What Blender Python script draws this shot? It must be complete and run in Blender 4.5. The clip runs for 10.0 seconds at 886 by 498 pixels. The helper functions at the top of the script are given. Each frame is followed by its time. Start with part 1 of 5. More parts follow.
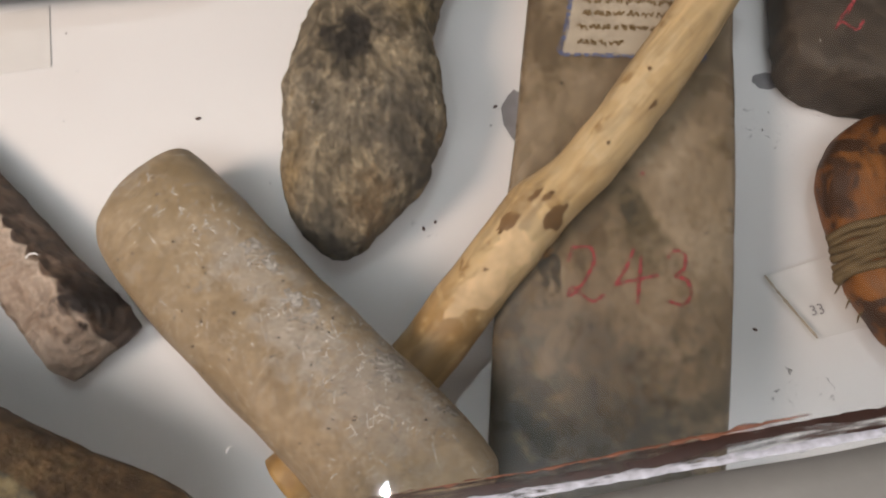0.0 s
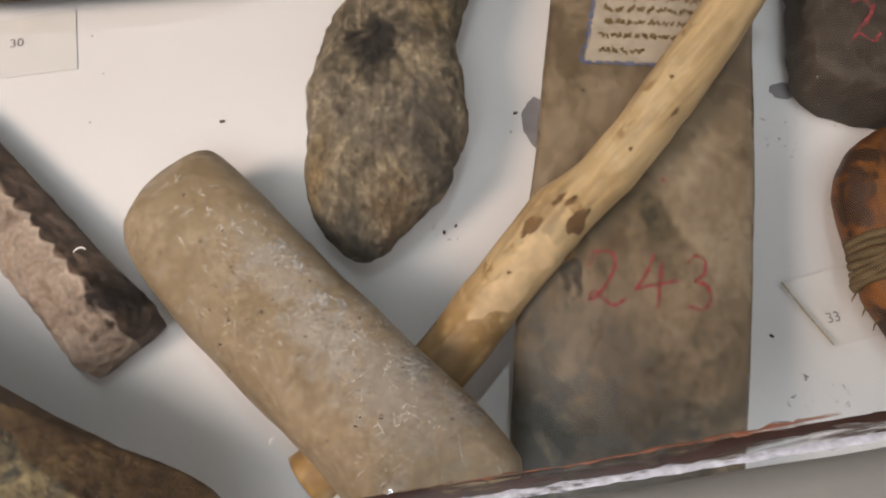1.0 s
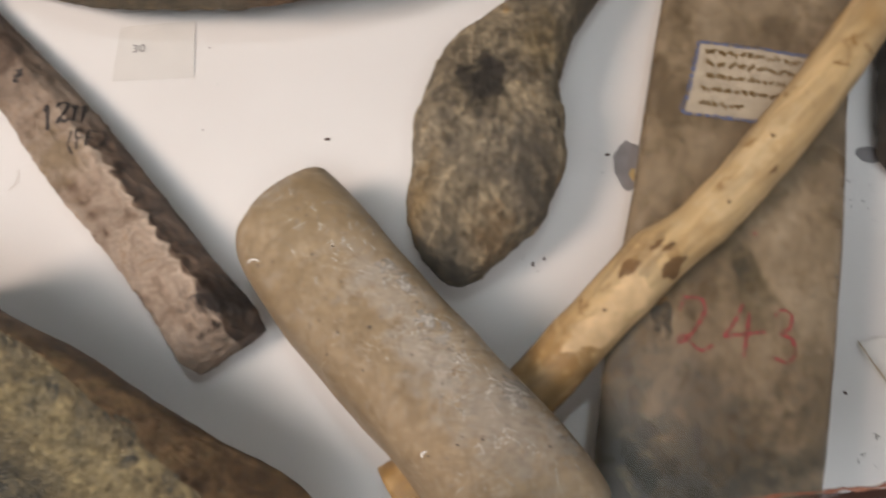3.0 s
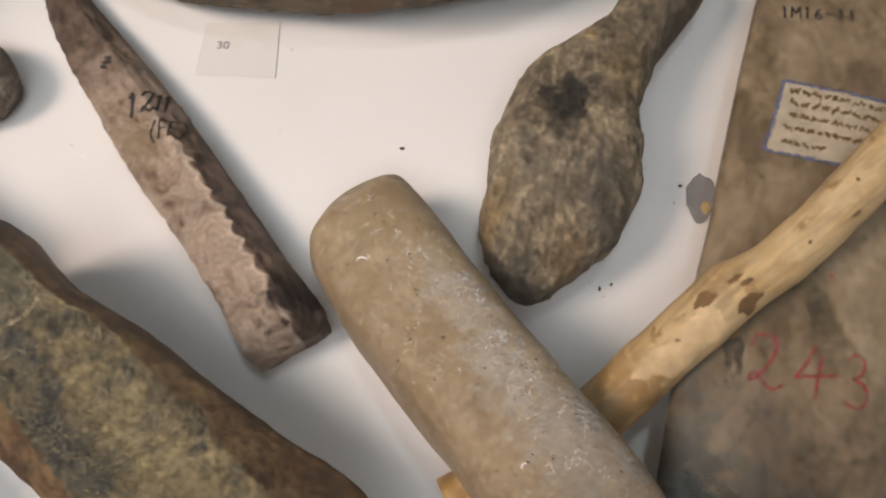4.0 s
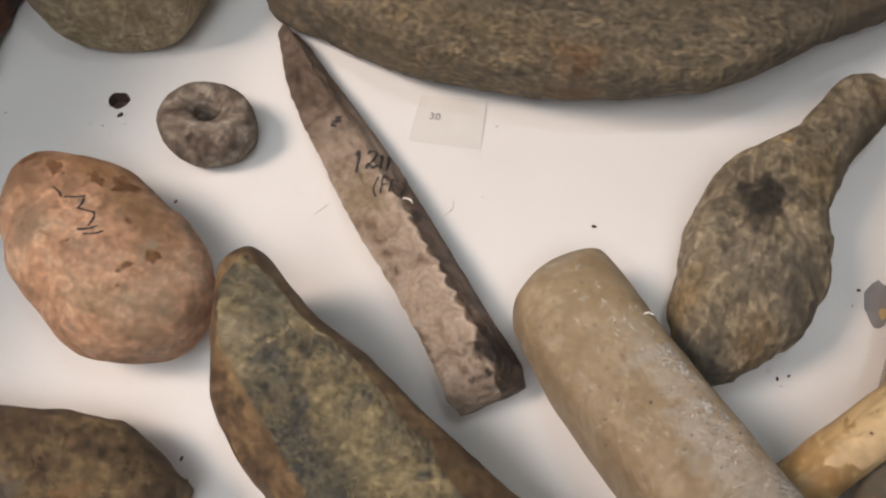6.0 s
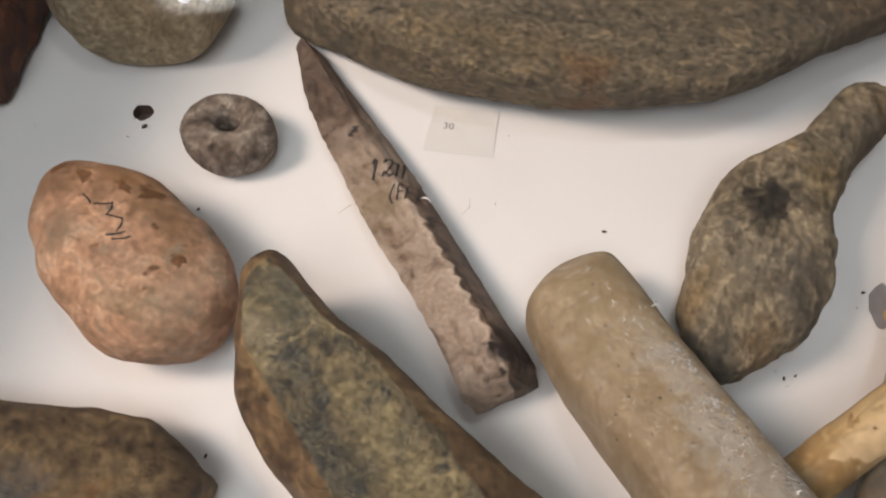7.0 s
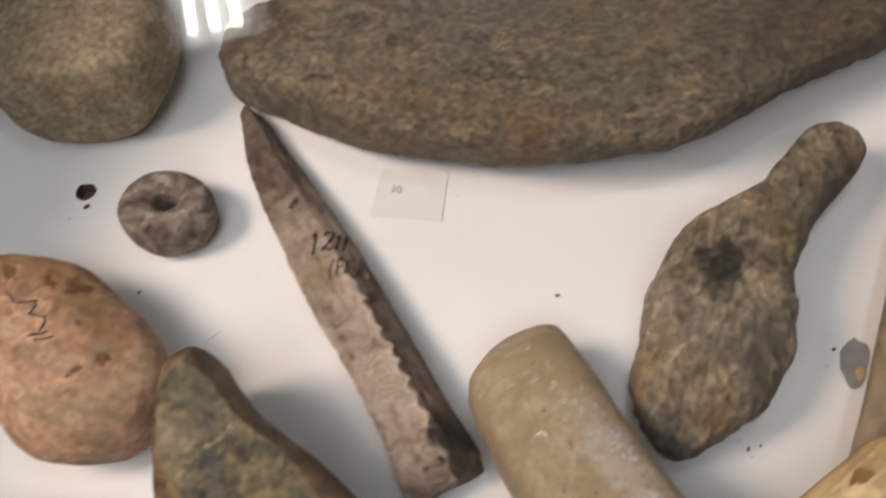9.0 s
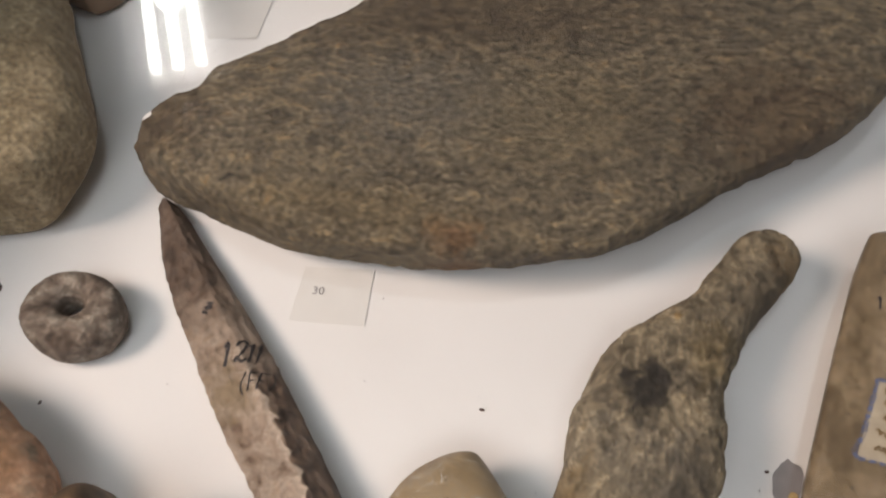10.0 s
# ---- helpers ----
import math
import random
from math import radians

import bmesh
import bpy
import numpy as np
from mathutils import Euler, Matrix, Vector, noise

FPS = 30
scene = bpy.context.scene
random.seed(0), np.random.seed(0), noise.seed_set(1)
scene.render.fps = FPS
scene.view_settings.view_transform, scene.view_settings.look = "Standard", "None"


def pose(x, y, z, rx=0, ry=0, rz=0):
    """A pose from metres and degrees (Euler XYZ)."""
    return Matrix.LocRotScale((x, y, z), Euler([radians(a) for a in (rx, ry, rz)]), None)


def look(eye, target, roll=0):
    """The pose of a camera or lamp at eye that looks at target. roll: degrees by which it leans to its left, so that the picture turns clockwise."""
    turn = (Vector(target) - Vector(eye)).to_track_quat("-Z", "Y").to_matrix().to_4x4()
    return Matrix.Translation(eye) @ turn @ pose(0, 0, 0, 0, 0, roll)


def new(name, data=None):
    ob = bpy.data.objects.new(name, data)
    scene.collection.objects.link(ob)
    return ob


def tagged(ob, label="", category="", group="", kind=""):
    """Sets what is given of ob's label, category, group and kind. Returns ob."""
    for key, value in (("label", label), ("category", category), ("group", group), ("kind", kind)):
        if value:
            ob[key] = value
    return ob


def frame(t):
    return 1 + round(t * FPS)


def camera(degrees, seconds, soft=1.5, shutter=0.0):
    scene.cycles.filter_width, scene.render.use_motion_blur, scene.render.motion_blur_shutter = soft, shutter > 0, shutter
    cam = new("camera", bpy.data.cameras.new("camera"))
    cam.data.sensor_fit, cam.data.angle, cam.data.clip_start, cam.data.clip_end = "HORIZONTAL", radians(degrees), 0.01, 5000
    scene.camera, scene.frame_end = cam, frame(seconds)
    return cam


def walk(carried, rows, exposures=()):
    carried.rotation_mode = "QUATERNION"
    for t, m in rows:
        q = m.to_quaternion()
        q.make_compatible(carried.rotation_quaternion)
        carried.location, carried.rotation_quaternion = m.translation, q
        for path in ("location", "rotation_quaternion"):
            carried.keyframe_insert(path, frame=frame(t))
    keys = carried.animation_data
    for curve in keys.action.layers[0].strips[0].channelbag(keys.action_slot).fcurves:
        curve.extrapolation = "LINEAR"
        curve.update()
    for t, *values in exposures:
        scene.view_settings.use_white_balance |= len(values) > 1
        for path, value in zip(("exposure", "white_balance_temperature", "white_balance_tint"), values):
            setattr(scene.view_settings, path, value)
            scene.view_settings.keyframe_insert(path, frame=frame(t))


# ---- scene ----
cam = camera(53.0, 10.0, soft=2.0, shutter=0.5)
PATH = [
    (0, (-0.007, -0.148, 0.354), (0.02, 0.623, -1.491), 3.8),
    (0.5, (-0.011, -0.151, 0.358), (0.013, 0.647, -1.476), 3.7),
    (1, (-0.015, -0.152, 0.357), (0.007, 0.637, -1.481), 4.1),
    (1.5, (-0.018, -0.155, 0.358), (0.008, 0.637, -1.478), 4.4),
    (2, (-0.02, -0.156, 0.361), (-0.011, 0.642, -1.472), 4.6),
    (2.5, (-0.028, -0.158, 0.367), (-0.015, 0.629, -1.471), 6.0),
    (3, (-0.044, -0.157, 0.372), (-0.084, 0.665, -1.451), 5.1),
    (3.2, (-0.05, -0.156, 0.372), (-0.119, 0.672, -1.447), 4.6),
    (4.3, (-0.07, -0.169, 0.37), (-0.177, 0.71, -1.423), 6.8),
    (4.5, (-0.076, -0.173, 0.373), (-0.198, 0.726, -1.409), 6.6),
    (5, (-0.1, -0.182, 0.385), (-0.269, 0.761, -1.37), 6.8),
    (5.5, (-0.114, -0.194, 0.39), (-0.388, 0.774, -1.338), 4.2),
    (6, (-0.115, -0.201, 0.392), (-0.418, 0.766, -1.332), 3.3),
    (6.2, (-0.116, -0.204, 0.392), (-0.425, 0.762, -1.332), 3.2),
    (7.5, (-0.108, -0.215, 0.405), (-0.463, 0.784, -1.291), 0.5),
    (8, (-0.102, -0.211, 0.404), (-0.478, 0.784, -1.29), -1.5),
    (8.5, (-0.1, -0.194, 0.4), (-0.499, 0.771, -1.306), -3.7),
    (9, (-0.081, -0.161, 0.402), (-0.5, 0.81, -1.295), -4.9),
    (9.5, (-0.064, -0.127, 0.403), (-0.469, 0.904, -1.263), -2.4),
    (10, (-0.071, -0.11, 0.406), (-0.45, 0.931, -1.259), -1.6),
]
walk(cam, [(t, look(eye, target, roll)) for t, eye, target, roll in PATH])

# ---------------------------------------------------------------- light
world = bpy.data.worlds.new("world")
scene.world = world
world.use_nodes = True
world.node_tree.nodes["Background"].inputs[0].default_value = (0.55, 0.62, 0.72, 1)
world.node_tree.nodes["Background"].inputs[1].default_value = 0.25


def area_lamp(name, eye, target, size, watts, colour):
    lamp = bpy.data.lights.new(name, "AREA")
    lamp.shape, lamp.size, lamp.energy, lamp.color = "DISK", size, watts, colour
    ob = new(name, lamp)
    ob.matrix_world = look(eye, target)
    return ob


KEY_EYE = (-1.16, -0.58, 1.36)
key = bpy.data.lights.new("key_lamp", "SPOT")
key.energy, key.color, key.spot_size, key.spot_blend, key.shadow_soft_size = 120.0, (1.0, 0.80, 0.69), radians(42), 1.0, 0.28
new("key_lamp", key).matrix_world = look(KEY_EYE, (-0.12, 0.16, 0))
CEIL = (-1.44, 1.46, 1.67)
area_lamp("ceiling_lamp_light", (CEIL[0] - 0.05, CEIL[1] + 0.08, CEIL[2] - 0.02), (-0.15, 0.05, 0), 0.08, 0.4, (1.0, 0.93, 0.86))
OVERHEAD = (-0.075, 0.068, 1.70)
area_lamp("overhead_lamp_light", (OVERHEAD[0], OVERHEAD[1], OVERHEAD[2] - 0.02), (-0.1, 0.05, 0), 0.014, 3.0, (0.86, 0.94, 1.0))
# added soft fill from the south, softens the shadows; not a known lamp
FILL_PANEL = (-0.10, -0.80, 1.66)
area_lamp("fill_panel_light", (FILL_PANEL[0], FILL_PANEL[1], FILL_PANEL[2] - 0.03), (-0.1, 0.05, 0), 1.2, 24.0, (0.95, 0.96, 1.0))

# ---------------------------------------------------------------- materials


class Graph:
    """A small wrapper to write node trees in a few lines."""

    def __init__(self, name):
        self.mat = bpy.data.materials.new(name)
        self.mat.use_nodes = True
        self.tree = self.mat.node_tree
        self.tree.nodes.clear()
        self.out = self.node("ShaderNodeOutputMaterial")
        self.where = self.node("ShaderNodeTexCoord").outputs["Object"]

    def node(self, kind, **values):
        n = self.tree.nodes.new(kind)
        for key, value in values.items():
            self.put(n.inputs[key.replace("_", " ")], value)
        return n

    def put(self, socket, value):
        if isinstance(value, bpy.types.NodeSocket):
            self.tree.links.new(value, socket)
        else:
            socket.default_value = value

    def stretch(self, scale=(1, 1, 1), turn=(0, 0, 0), shift=(0, 0, 0)):
        n = self.node("ShaderNodeMapping", Vector=self.where)
        n.inputs["Rotation"].default_value = [radians(a) for a in turn]
        m = self.node("ShaderNodeMapping", Vector=n.outputs[0])
        m.inputs["Scale"].default_value = scale
        m.inputs["Location"].default_value = shift
        return m.outputs[0]

    def noise(self, scale, detail=5.0, rough=0.55, twist=0.0, at=None):
        n = self.node("ShaderNodeTexNoise", Vector=at or self.where, Scale=scale, Detail=detail, Roughness=rough, Distortion=twist)
        return n.outputs["Fac"]

    def cells(self, scale, at=None, feature="F1"):
        n = self.node("ShaderNodeTexVoronoi", Vector=at or self.where, Scale=scale)
        n.feature = feature
        return n.outputs["Distance"]

    def ramp(self, fac, stops):
        n = self.node("ShaderNodeValToRGB", Fac=fac)
        els = n.color_ramp.elements
        while len(els) < len(stops):
            els.new(0.5)
        for el, (pos, col) in zip(els, stops):
            el.position = pos
            el.color = (*col, 1) if isinstance(col, tuple) else (col, col, col, 1)
        return n.outputs["Color"]

    def mix(self, fac, a, b, mode="MIX"):
        n = self.tree.nodes.new("ShaderNodeMix")
        n.data_type, n.blend_type = "RGBA", mode
        for key, value in (("Factor_Float", fac), ("A_Color", a), ("B_Color", b)):
            socket = next(s for s in n.inputs if s.identifier == key)
            if isinstance(value, tuple) and len(value) == 3:
                value = (*value, 1)
            self.put(socket, value)
        return next(s for s in n.outputs if s.identifier == "Result_Color")

    def math(self, op, a, b=0.0):
        n = self.node("ShaderNodeMath")
        n.operation = op
        self.put(n.inputs[0], a)
        self.put(n.inputs[1], b)
        return n.outputs[0]

    def spot(self, centre, rx, ry, turn=0.0, ragged=0.9, scale=120, soft=0.5):
        """A ragged oval patch round a place: 1 inside, 0 outside."""
        c, n = math.cos(radians(turn)), math.sin(radians(turn))
        xyz = self.node("ShaderNodeSeparateXYZ", Vector=self.where)
        dx, dy = self.math("SUBTRACT", xyz.outputs[0], centre[0]), self.math("SUBTRACT", xyz.outputs[1], centre[1])
        a = self.math("ADD", self.math("MULTIPLY", dx, c / rx), self.math("MULTIPLY", dy, n / rx))
        b = self.math("ADD", self.math("MULTIPLY", dx, -n / ry), self.math("MULTIPLY", dy, c / ry))
        r = self.math("SQRT", self.math("ADD", self.math("MULTIPLY", a, a), self.math("MULTIPLY", b, b)))
        edge = self.math("MULTIPLY", self.math("SUBTRACT", self.noise(scale, 9, 0.72, 0.3), 0.5), 4.5 * ragged)
        return self.ramp(self.math("ADD", r, edge), [(max(0.0, 1 - soft) * 0.5, 1.0), (min(1.0, (1 + soft) * 0.5), 0.0)])

    def bump(self, height, strength, distance, under=None):
        n = self.node("ShaderNodeBump", Height=height, Strength=strength, Distance=distance)
        if under is not None:
            self.put(n.inputs["Normal"], under)
        return n.outputs[0]

    def surface(self, colour, rough=0.6, normal=None, spec=0.4, coat=0.0):
        n = self.node("ShaderNodeBsdfPrincipled")
        if isinstance(colour, tuple):
            colour = (*colour, 1)
        self.put(n.inputs["Base Color"], colour)
        self.put(n.inputs["Roughness"], rough)
        n.inputs["Specular IOR Level"].default_value = spec
        n.inputs["Coat Weight"].default_value = coat
        n.inputs["Coat Roughness"].default_value = 0.3
        if normal is not None:
            self.put(n.inputs["Normal"], normal)
        self.put(self.out.inputs["Surface"], n.outputs[0])
        return self.mat


def stone(name, stops, scale=45, fine=420, speck=None, scratches=None, rough=(0.5, 0.75), relief=0.0006, grain=(1, 1, 1),
          turn=(0, 0, 0), seed=0.0, spec=0.4, patch=None, spread=0.5, spots=(), contrast=1.85, gain=1.22):
    """Stone: blotches in the colours of stops, fine grain, specks, pale scratches and relief."""
    g = Graph(name)
    at = g.stretch(grain, turn, (seed, seed * 0.7, seed * 0.3))
    big = g.math("ADD", g.math("MULTIPLY", g.math("SUBTRACT", g.noise(scale, 12, 0.72, 0.15, at), 0.5), contrast), 0.5)
    mid = g.noise(fine * 0.55, 7, 0.75, 0.1, at)
    col = g.ramp(big, [(at_, tuple(c * gain for c in shade)) for at_, shade in stops])
    if patch:
        pscale, lo, hi, pcol = patch
        spot = g.ramp(g.noise(pscale, 5, 0.6, 0.3, g.stretch(grain, turn, (seed + 3, 1, 2))), [(lo, 0.0), (hi, 1.0)])
        col = g.mix(spot, col, pcol)
    for centre, rx, ry, lean, much, scol in spots:
        col = g.mix(g.math("MULTIPLY", g.spot(centre, rx * 2, ry * 2, lean, 0.5), much), col, scol)
    small = g.noise(fine * 2.1, 5, 0.75, 0.0, at)
    col = g.mix(spread, col, g.ramp(mid, [(0.39, 0.28), (0.5, 0.92), (0.61, 1.85)]), "MULTIPLY")
    col = g.mix(spread * 0.5, col, g.ramp(small, [(0.38, 0.30), (0.5, 0.95), (0.62, 1.75)]), "MULTIPLY")
    if speck:
        sscale, amount, scol = speck
        dots = g.ramp(g.noise(sscale, 2, 0.5, 0.0, g.stretch((1, 1, 1), (0, 0, 0), (seed + 9, 4, 1))), [(amount, 0.0), (amount + 0.05, 1.0)])
        col = g.mix(dots, col, scol)
    height = g.math("ADD", g.math("ADD", big, mid), g.math("MULTIPLY", small, 0.2))
    if scratches:
        scol, many, angles = scratches
        for i, a in enumerate(angles):
            line = g.noise(70, 3, 0.55, 0.9, g.stretch((3.2, 22, 10), (0, 0, a), (seed + i * 5, i * 3, 0)))
            gate = g.ramp(g.noise(70, 3, 0.6, 0, g.stretch((1, 1, 1), (0, 0, 0), (seed + i * 2, 7, i))), [(0.45, 0.0), (0.62, 1.0)])
            mark = g.math("MULTIPLY", g.ramp(line, [(0.5 + many, 0.0), (0.56 + many, 1.0)]), gate)
            col = g.mix(g.math("MULTIPLY", mark, 0.75), col, scol)
    r = g.ramp(g.noise(scale * 2.2, 5, 0.6), [(0.3, rough[0]), (0.7, rough[1])])
    n = g.bump(height, 1.0, relief * 2.2)
    return g.surface(col, r, n, spec)


def board_paint():
    g = Graph("white_board_paint")
    wide = g.noise(7, 4, 0.6)
    col = g.ramp(wide, [(0.3, (0.74, 0.71, 0.69)), (0.7, (0.80, 0.78, 0.765))])
    dirt = g.ramp(g.noise(26, 7, 0.72, 0.5), [(0.6, 0.0), (0.82, 1.0)])
    col = g.mix(g.math("MULTIPLY", dirt, 0.35), col, (0.50, 0.46, 0.42))
    dots = g.ramp(g.cells(95), [(0.035, 1.0), (0.075, 0.0)])
    gate = g.ramp(g.noise(9, 3, 0.5), [(0.60, 0.0), (0.68, 1.0)])
    col = g.mix(g.math("MULTIPLY", g.math("MULTIPLY", dots, gate), 0.7), col, (0.22, 0.19, 0.17))
    brush = g.noise(60, 4, 0.6, 0.2, g.stretch((1, 9, 1), (0, 0, 12)))
    n = g.bump(g.math("ADD", brush, g.noise(500, 3, 0.6)), 0.25, 0.0004)
    return g.surface(col, 0.42, n, 0.4)


def wood(name, light, dark, turn, scale=30, rough=0.5, seed=0.0, dark_patch=None, spots=()):
    g = Graph(name)
    at = g.stretch((0.18, 1.6, 1.6), turn, (seed, seed, 0))
    grain = g.noise(scale * 5, 6, 0.62, 0.5, at)
    broad = g.noise(scale, 5, 0.6, 0.4, g.stretch((0.6, 1.5, 1.5), turn, (seed + 2, 1, 0)))
    col = g.ramp(broad, [(0.3, dark), (0.52, light), (0.75, tuple(min(1, c * 1.22) for c in light))])
    for centre, rx, ry, lean, much, scol in spots:
        col = g.mix(g.math("MULTIPLY", g.spot(centre, rx * 2, ry * 2, lean, 0.9, 150), much), col, scol)
    col = g.mix(0.5, col, g.ramp(grain, [(0.36, 0.45), (0.6, 1.2)]), "MULTIPLY")
    if dark_patch:
        p = g.ramp(g.noise(dark_patch[0], 6, 0.65, 0.5, g.stretch((1, 1, 1), (0, 0, 0), (seed + 5, 2, 8))), [(dark_patch[1], 0.0), (dark_patch[1] + 0.07, 1.0)])
        col = g.mix(p, col, dark_patch[2])
    knots = g.ramp(g.cells(85, g.stretch((0.7, 1, 1), turn, (seed, 0, 0))), [(0.05, 1.0), (0.13, 0.0)])
    gate = g.ramp(g.noise(45, 2, 0.5, 0, g.stretch((1, 1, 1), (0, 0, 0), (seed + 1, 0, 4))), [(0.5, 0.0), (0.6, 1.0)])
    col = g.mix(g.math("MULTIPLY", g.math("MULTIPLY", knots, gate), 0.8), col, tuple(c * 0.35 for c in dark))
    n = g.bump(grain, 0.5, 0.0004)
    return g.surface(col, rough, n, 0.4)


def plain(name, colour, rough=0.6, spec=0.3, vary=0.25, scale=120):
    g = Graph(name)
    col = g.mix(vary, (*colour, 1), g.ramp(g.noise(scale, 5, 0.6), [(0.3, 0.5), (0.7, 1.4)]), "MULTIPLY")
    return g.surface(col, rough, g.bump(g.noise(scale * 4, 3, 0.6), 0.3, 0.0003), spec)


def torn(name, colour, lo, hi, scale=60, grain=(1, 1, 1), turn=(0, 0, 0), rough=0.6, seed=0.0, edge=None):
    """A thin layer of paint or dirt, eaten away by a noise."""
    g = Graph(name)
    mask = g.noise(scale, 7, 0.68, 0.4, g.stretch(grain, turn, (seed, seed, seed)))
    if edge is not None:
        mask = g.math("ADD", mask, edge(g))
    fac = g.ramp(mask, [(lo, 0.0), (hi, 1.0)])
    col = g.mix(0.6, (*colour, 1), g.ramp(g.noise(scale * 3, 4, 0.6), [(0.3, 0.5), (0.7, 1.4)]), "MULTIPLY")
    solid = g.node("ShaderNodeBsdfPrincipled", Roughness=rough)
    g.put(solid.inputs["Base Color"], col)
    clear = g.node("ShaderNodeBsdfTransparent")
    mixed = g.node("ShaderNodeMixShader")
    g.put(mixed.inputs[0], fac)
    g.put(mixed.inputs[1], clear.outputs[0])
    g.put(mixed.inputs[2], solid.outputs[0])
    g.put(g.out.inputs["Surface"], mixed.outputs[0])
    return g.mat


def clear_glass():
    g = Graph("case_glass")
    clear = g.node("ShaderNodeBsdfTransparent", Color=(0.985, 0.995, 0.99, 1))
    shine = g.node("ShaderNodeBsdfGlossy", Roughness=0.0)
    facing = g.node("ShaderNodeLayerWeight", Blend=0.5).outputs["Facing"]
    fres = g.math("MULTIPLY_ADD", g.math("POWER", facing, 5.0), 0.96)
    fres.node.inputs[2].default_value = 0.04
    mixed = g.node("ShaderNodeMixShader")
    g.put(mixed.inputs[0], fres)
    g.put(mixed.inputs[1], clear.outputs[0])
    g.put(mixed.inputs[2], shine.outputs[0])
    g.put(g.out.inputs["Surface"], mixed.outputs[0])
    return g.mat


def glow(name, colour, strength):
    g = Graph(name)
    e = g.node("ShaderNodeEmission", Color=(*colour, 1), Strength=strength)
    g.put(g.out.inputs["Surface"], e.outputs[0])
    return g.mat


BOARD = board_paint()
GLASS = clear_glass()
AXE = stone("polished_grey_stone", [(0.30, (0.215, 0.152, 0.084)), (0.45, (0.288, 0.212, 0.126)), (0.58, (0.340, 0.258, 0.164)), (0.74, (0.420, 0.338, 0.242))],
            scale=34, fine=520, rough=(0.34, 0.58), relief=0.00022, speck=(420, 0.69, (0.07, 0.055, 0.045)),
            scratches=((0.60, 0.56, 0.50), 0.115, (20, -38, 75, 50)), spec=0.5, spread=0.20, contrast=1.3, gain=1.15, patch=(52, 0.60, 0.72, (0.40, 0.35, 0.29)),
            spots=(((-0.072, -0.034), 0.020, 0.008, -50, 0.55, (0.46, 0.41, 0.35)), ((-0.050, -0.064), 0.017, 0.009, -52, 0.6, (0.46, 0.42, 0.37)), ((-0.022, -0.084), 0.020, 0.014, -40, 0.55, (0.43, 0.40, 0.36)),
                   ((-0.105, 0.000), 0.020, 0.016, -40, 0.35, (0.22, 0.155, 0.075)), ((-0.100, -0.050), 0.050, 0.008, -48, 0.4, (0.215, 0.155, 0.085))))
SLAB = stone("grey_brown_slab_stone", [(0.28, (0.118, 0.084, 0.049)), (0.44, (0.196, 0.144, 0.088)), (0.58, (0.245, 0.183, 0.117)), (0.75, (0.305, 0.236, 0.160))],
             scale=26, fine=460, rough=(0.20, 0.38), relief=0.00012, speck=(190, 0.71, (0.06, 0.048, 0.038)), spec=0.5, spread=0.22, seed=4.0, gain=1.08, grain=(1.2, 0.7, 1),
             # lower end and left edge: greenish dark stone, with the rounded edge's shade painted in
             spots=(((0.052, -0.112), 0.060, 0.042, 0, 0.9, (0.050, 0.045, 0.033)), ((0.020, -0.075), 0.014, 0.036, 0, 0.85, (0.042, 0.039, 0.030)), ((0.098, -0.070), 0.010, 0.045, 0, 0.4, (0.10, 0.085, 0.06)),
                    ((0.095, 0.090), 0.030, 0.040, 0, 0.4, (0.13, 0.092, 0.060)), ((0.070, -0.004), 0.007, 0.017, 20, 0.75, (0.085, 0.066, 0.036)), ((0.099, -0.020), 0.006, 0.016, -10, 0.5, (0.27, 0.21, 0.14)),
                    ((0.0525, -0.0716), 0.0012, 0.0042, 0, 1.0, (0.045, 0.036, 0.028)), ((0.0517, -0.0484), 0.0010, 0.0016, 0, 1.0, (0.04, 0.032, 0.026)), ((0.040, -0.055), 0.020, 0.020, 0, 0.3, (0.25, 0.21, 0.165))))
CLUB = stone("weathered_schist", [(0.24, (0.068, 0.054, 0.038)), (0.40, (0.170, 0.136, 0.090)), (0.54, (0.262, 0.210, 0.140)), (0.68, (0.360, 0.285, 0.185)), (0.82, (0.390, 0.235, 0.090))],
             scale=75, fine=440, rough=(0.6, 0.85), relief=0.0011, grain=(1.25, 0.8, 1), turn=(0, 0, -10), spec=0.3, spread=0.6, seed=2.0, contrast=1.7, gain=1.2,
             spots=(((-0.078, 0.030), 0.016, 0.040, -5, 0.62, (0.37, 0.31, 0.225)), ((-0.044, 0.042), 0.020, 0.014, 0, 0.45, (0.30, 0.255, 0.195)), ((-0.046, 0.074), 0.013, 0.013, 20, 0.93, (0.030, 0.026, 0.023)), ((-0.028, 0.083), 0.011, 0.007, 15, 0.75, (0.05, 0.042, 0.035)),
                    ((-0.020, 0.034), 0.014, 0.022, 0, 0.60, (0.082, 0.074, 0.064)), ((-0.052, -0.012), 0.020, 0.015, 0, 0.72, (0.060, 0.058, 0.050)), ((-0.002, 0.140), 0.013, 0.026, -20, 0.60, (0.080, 0.066, 0.050)), ((0.010, 0.165), 0.010, 0.010, 0, 0.5, (0.20, 0.125, 0.055)),
                    ((-0.068, 0.010), 0.006, 0.022, -12, 0.6, (0.28, 0.18, 0.07)), ((-0.030, 0.000), 0.009, 0.014, 10, 0.55, (0.24, 0.15, 0.07)), ((-0.020, 0.098), 0.010, 0.014, 0, 0.5, (0.24, 0.17, 0.075))))
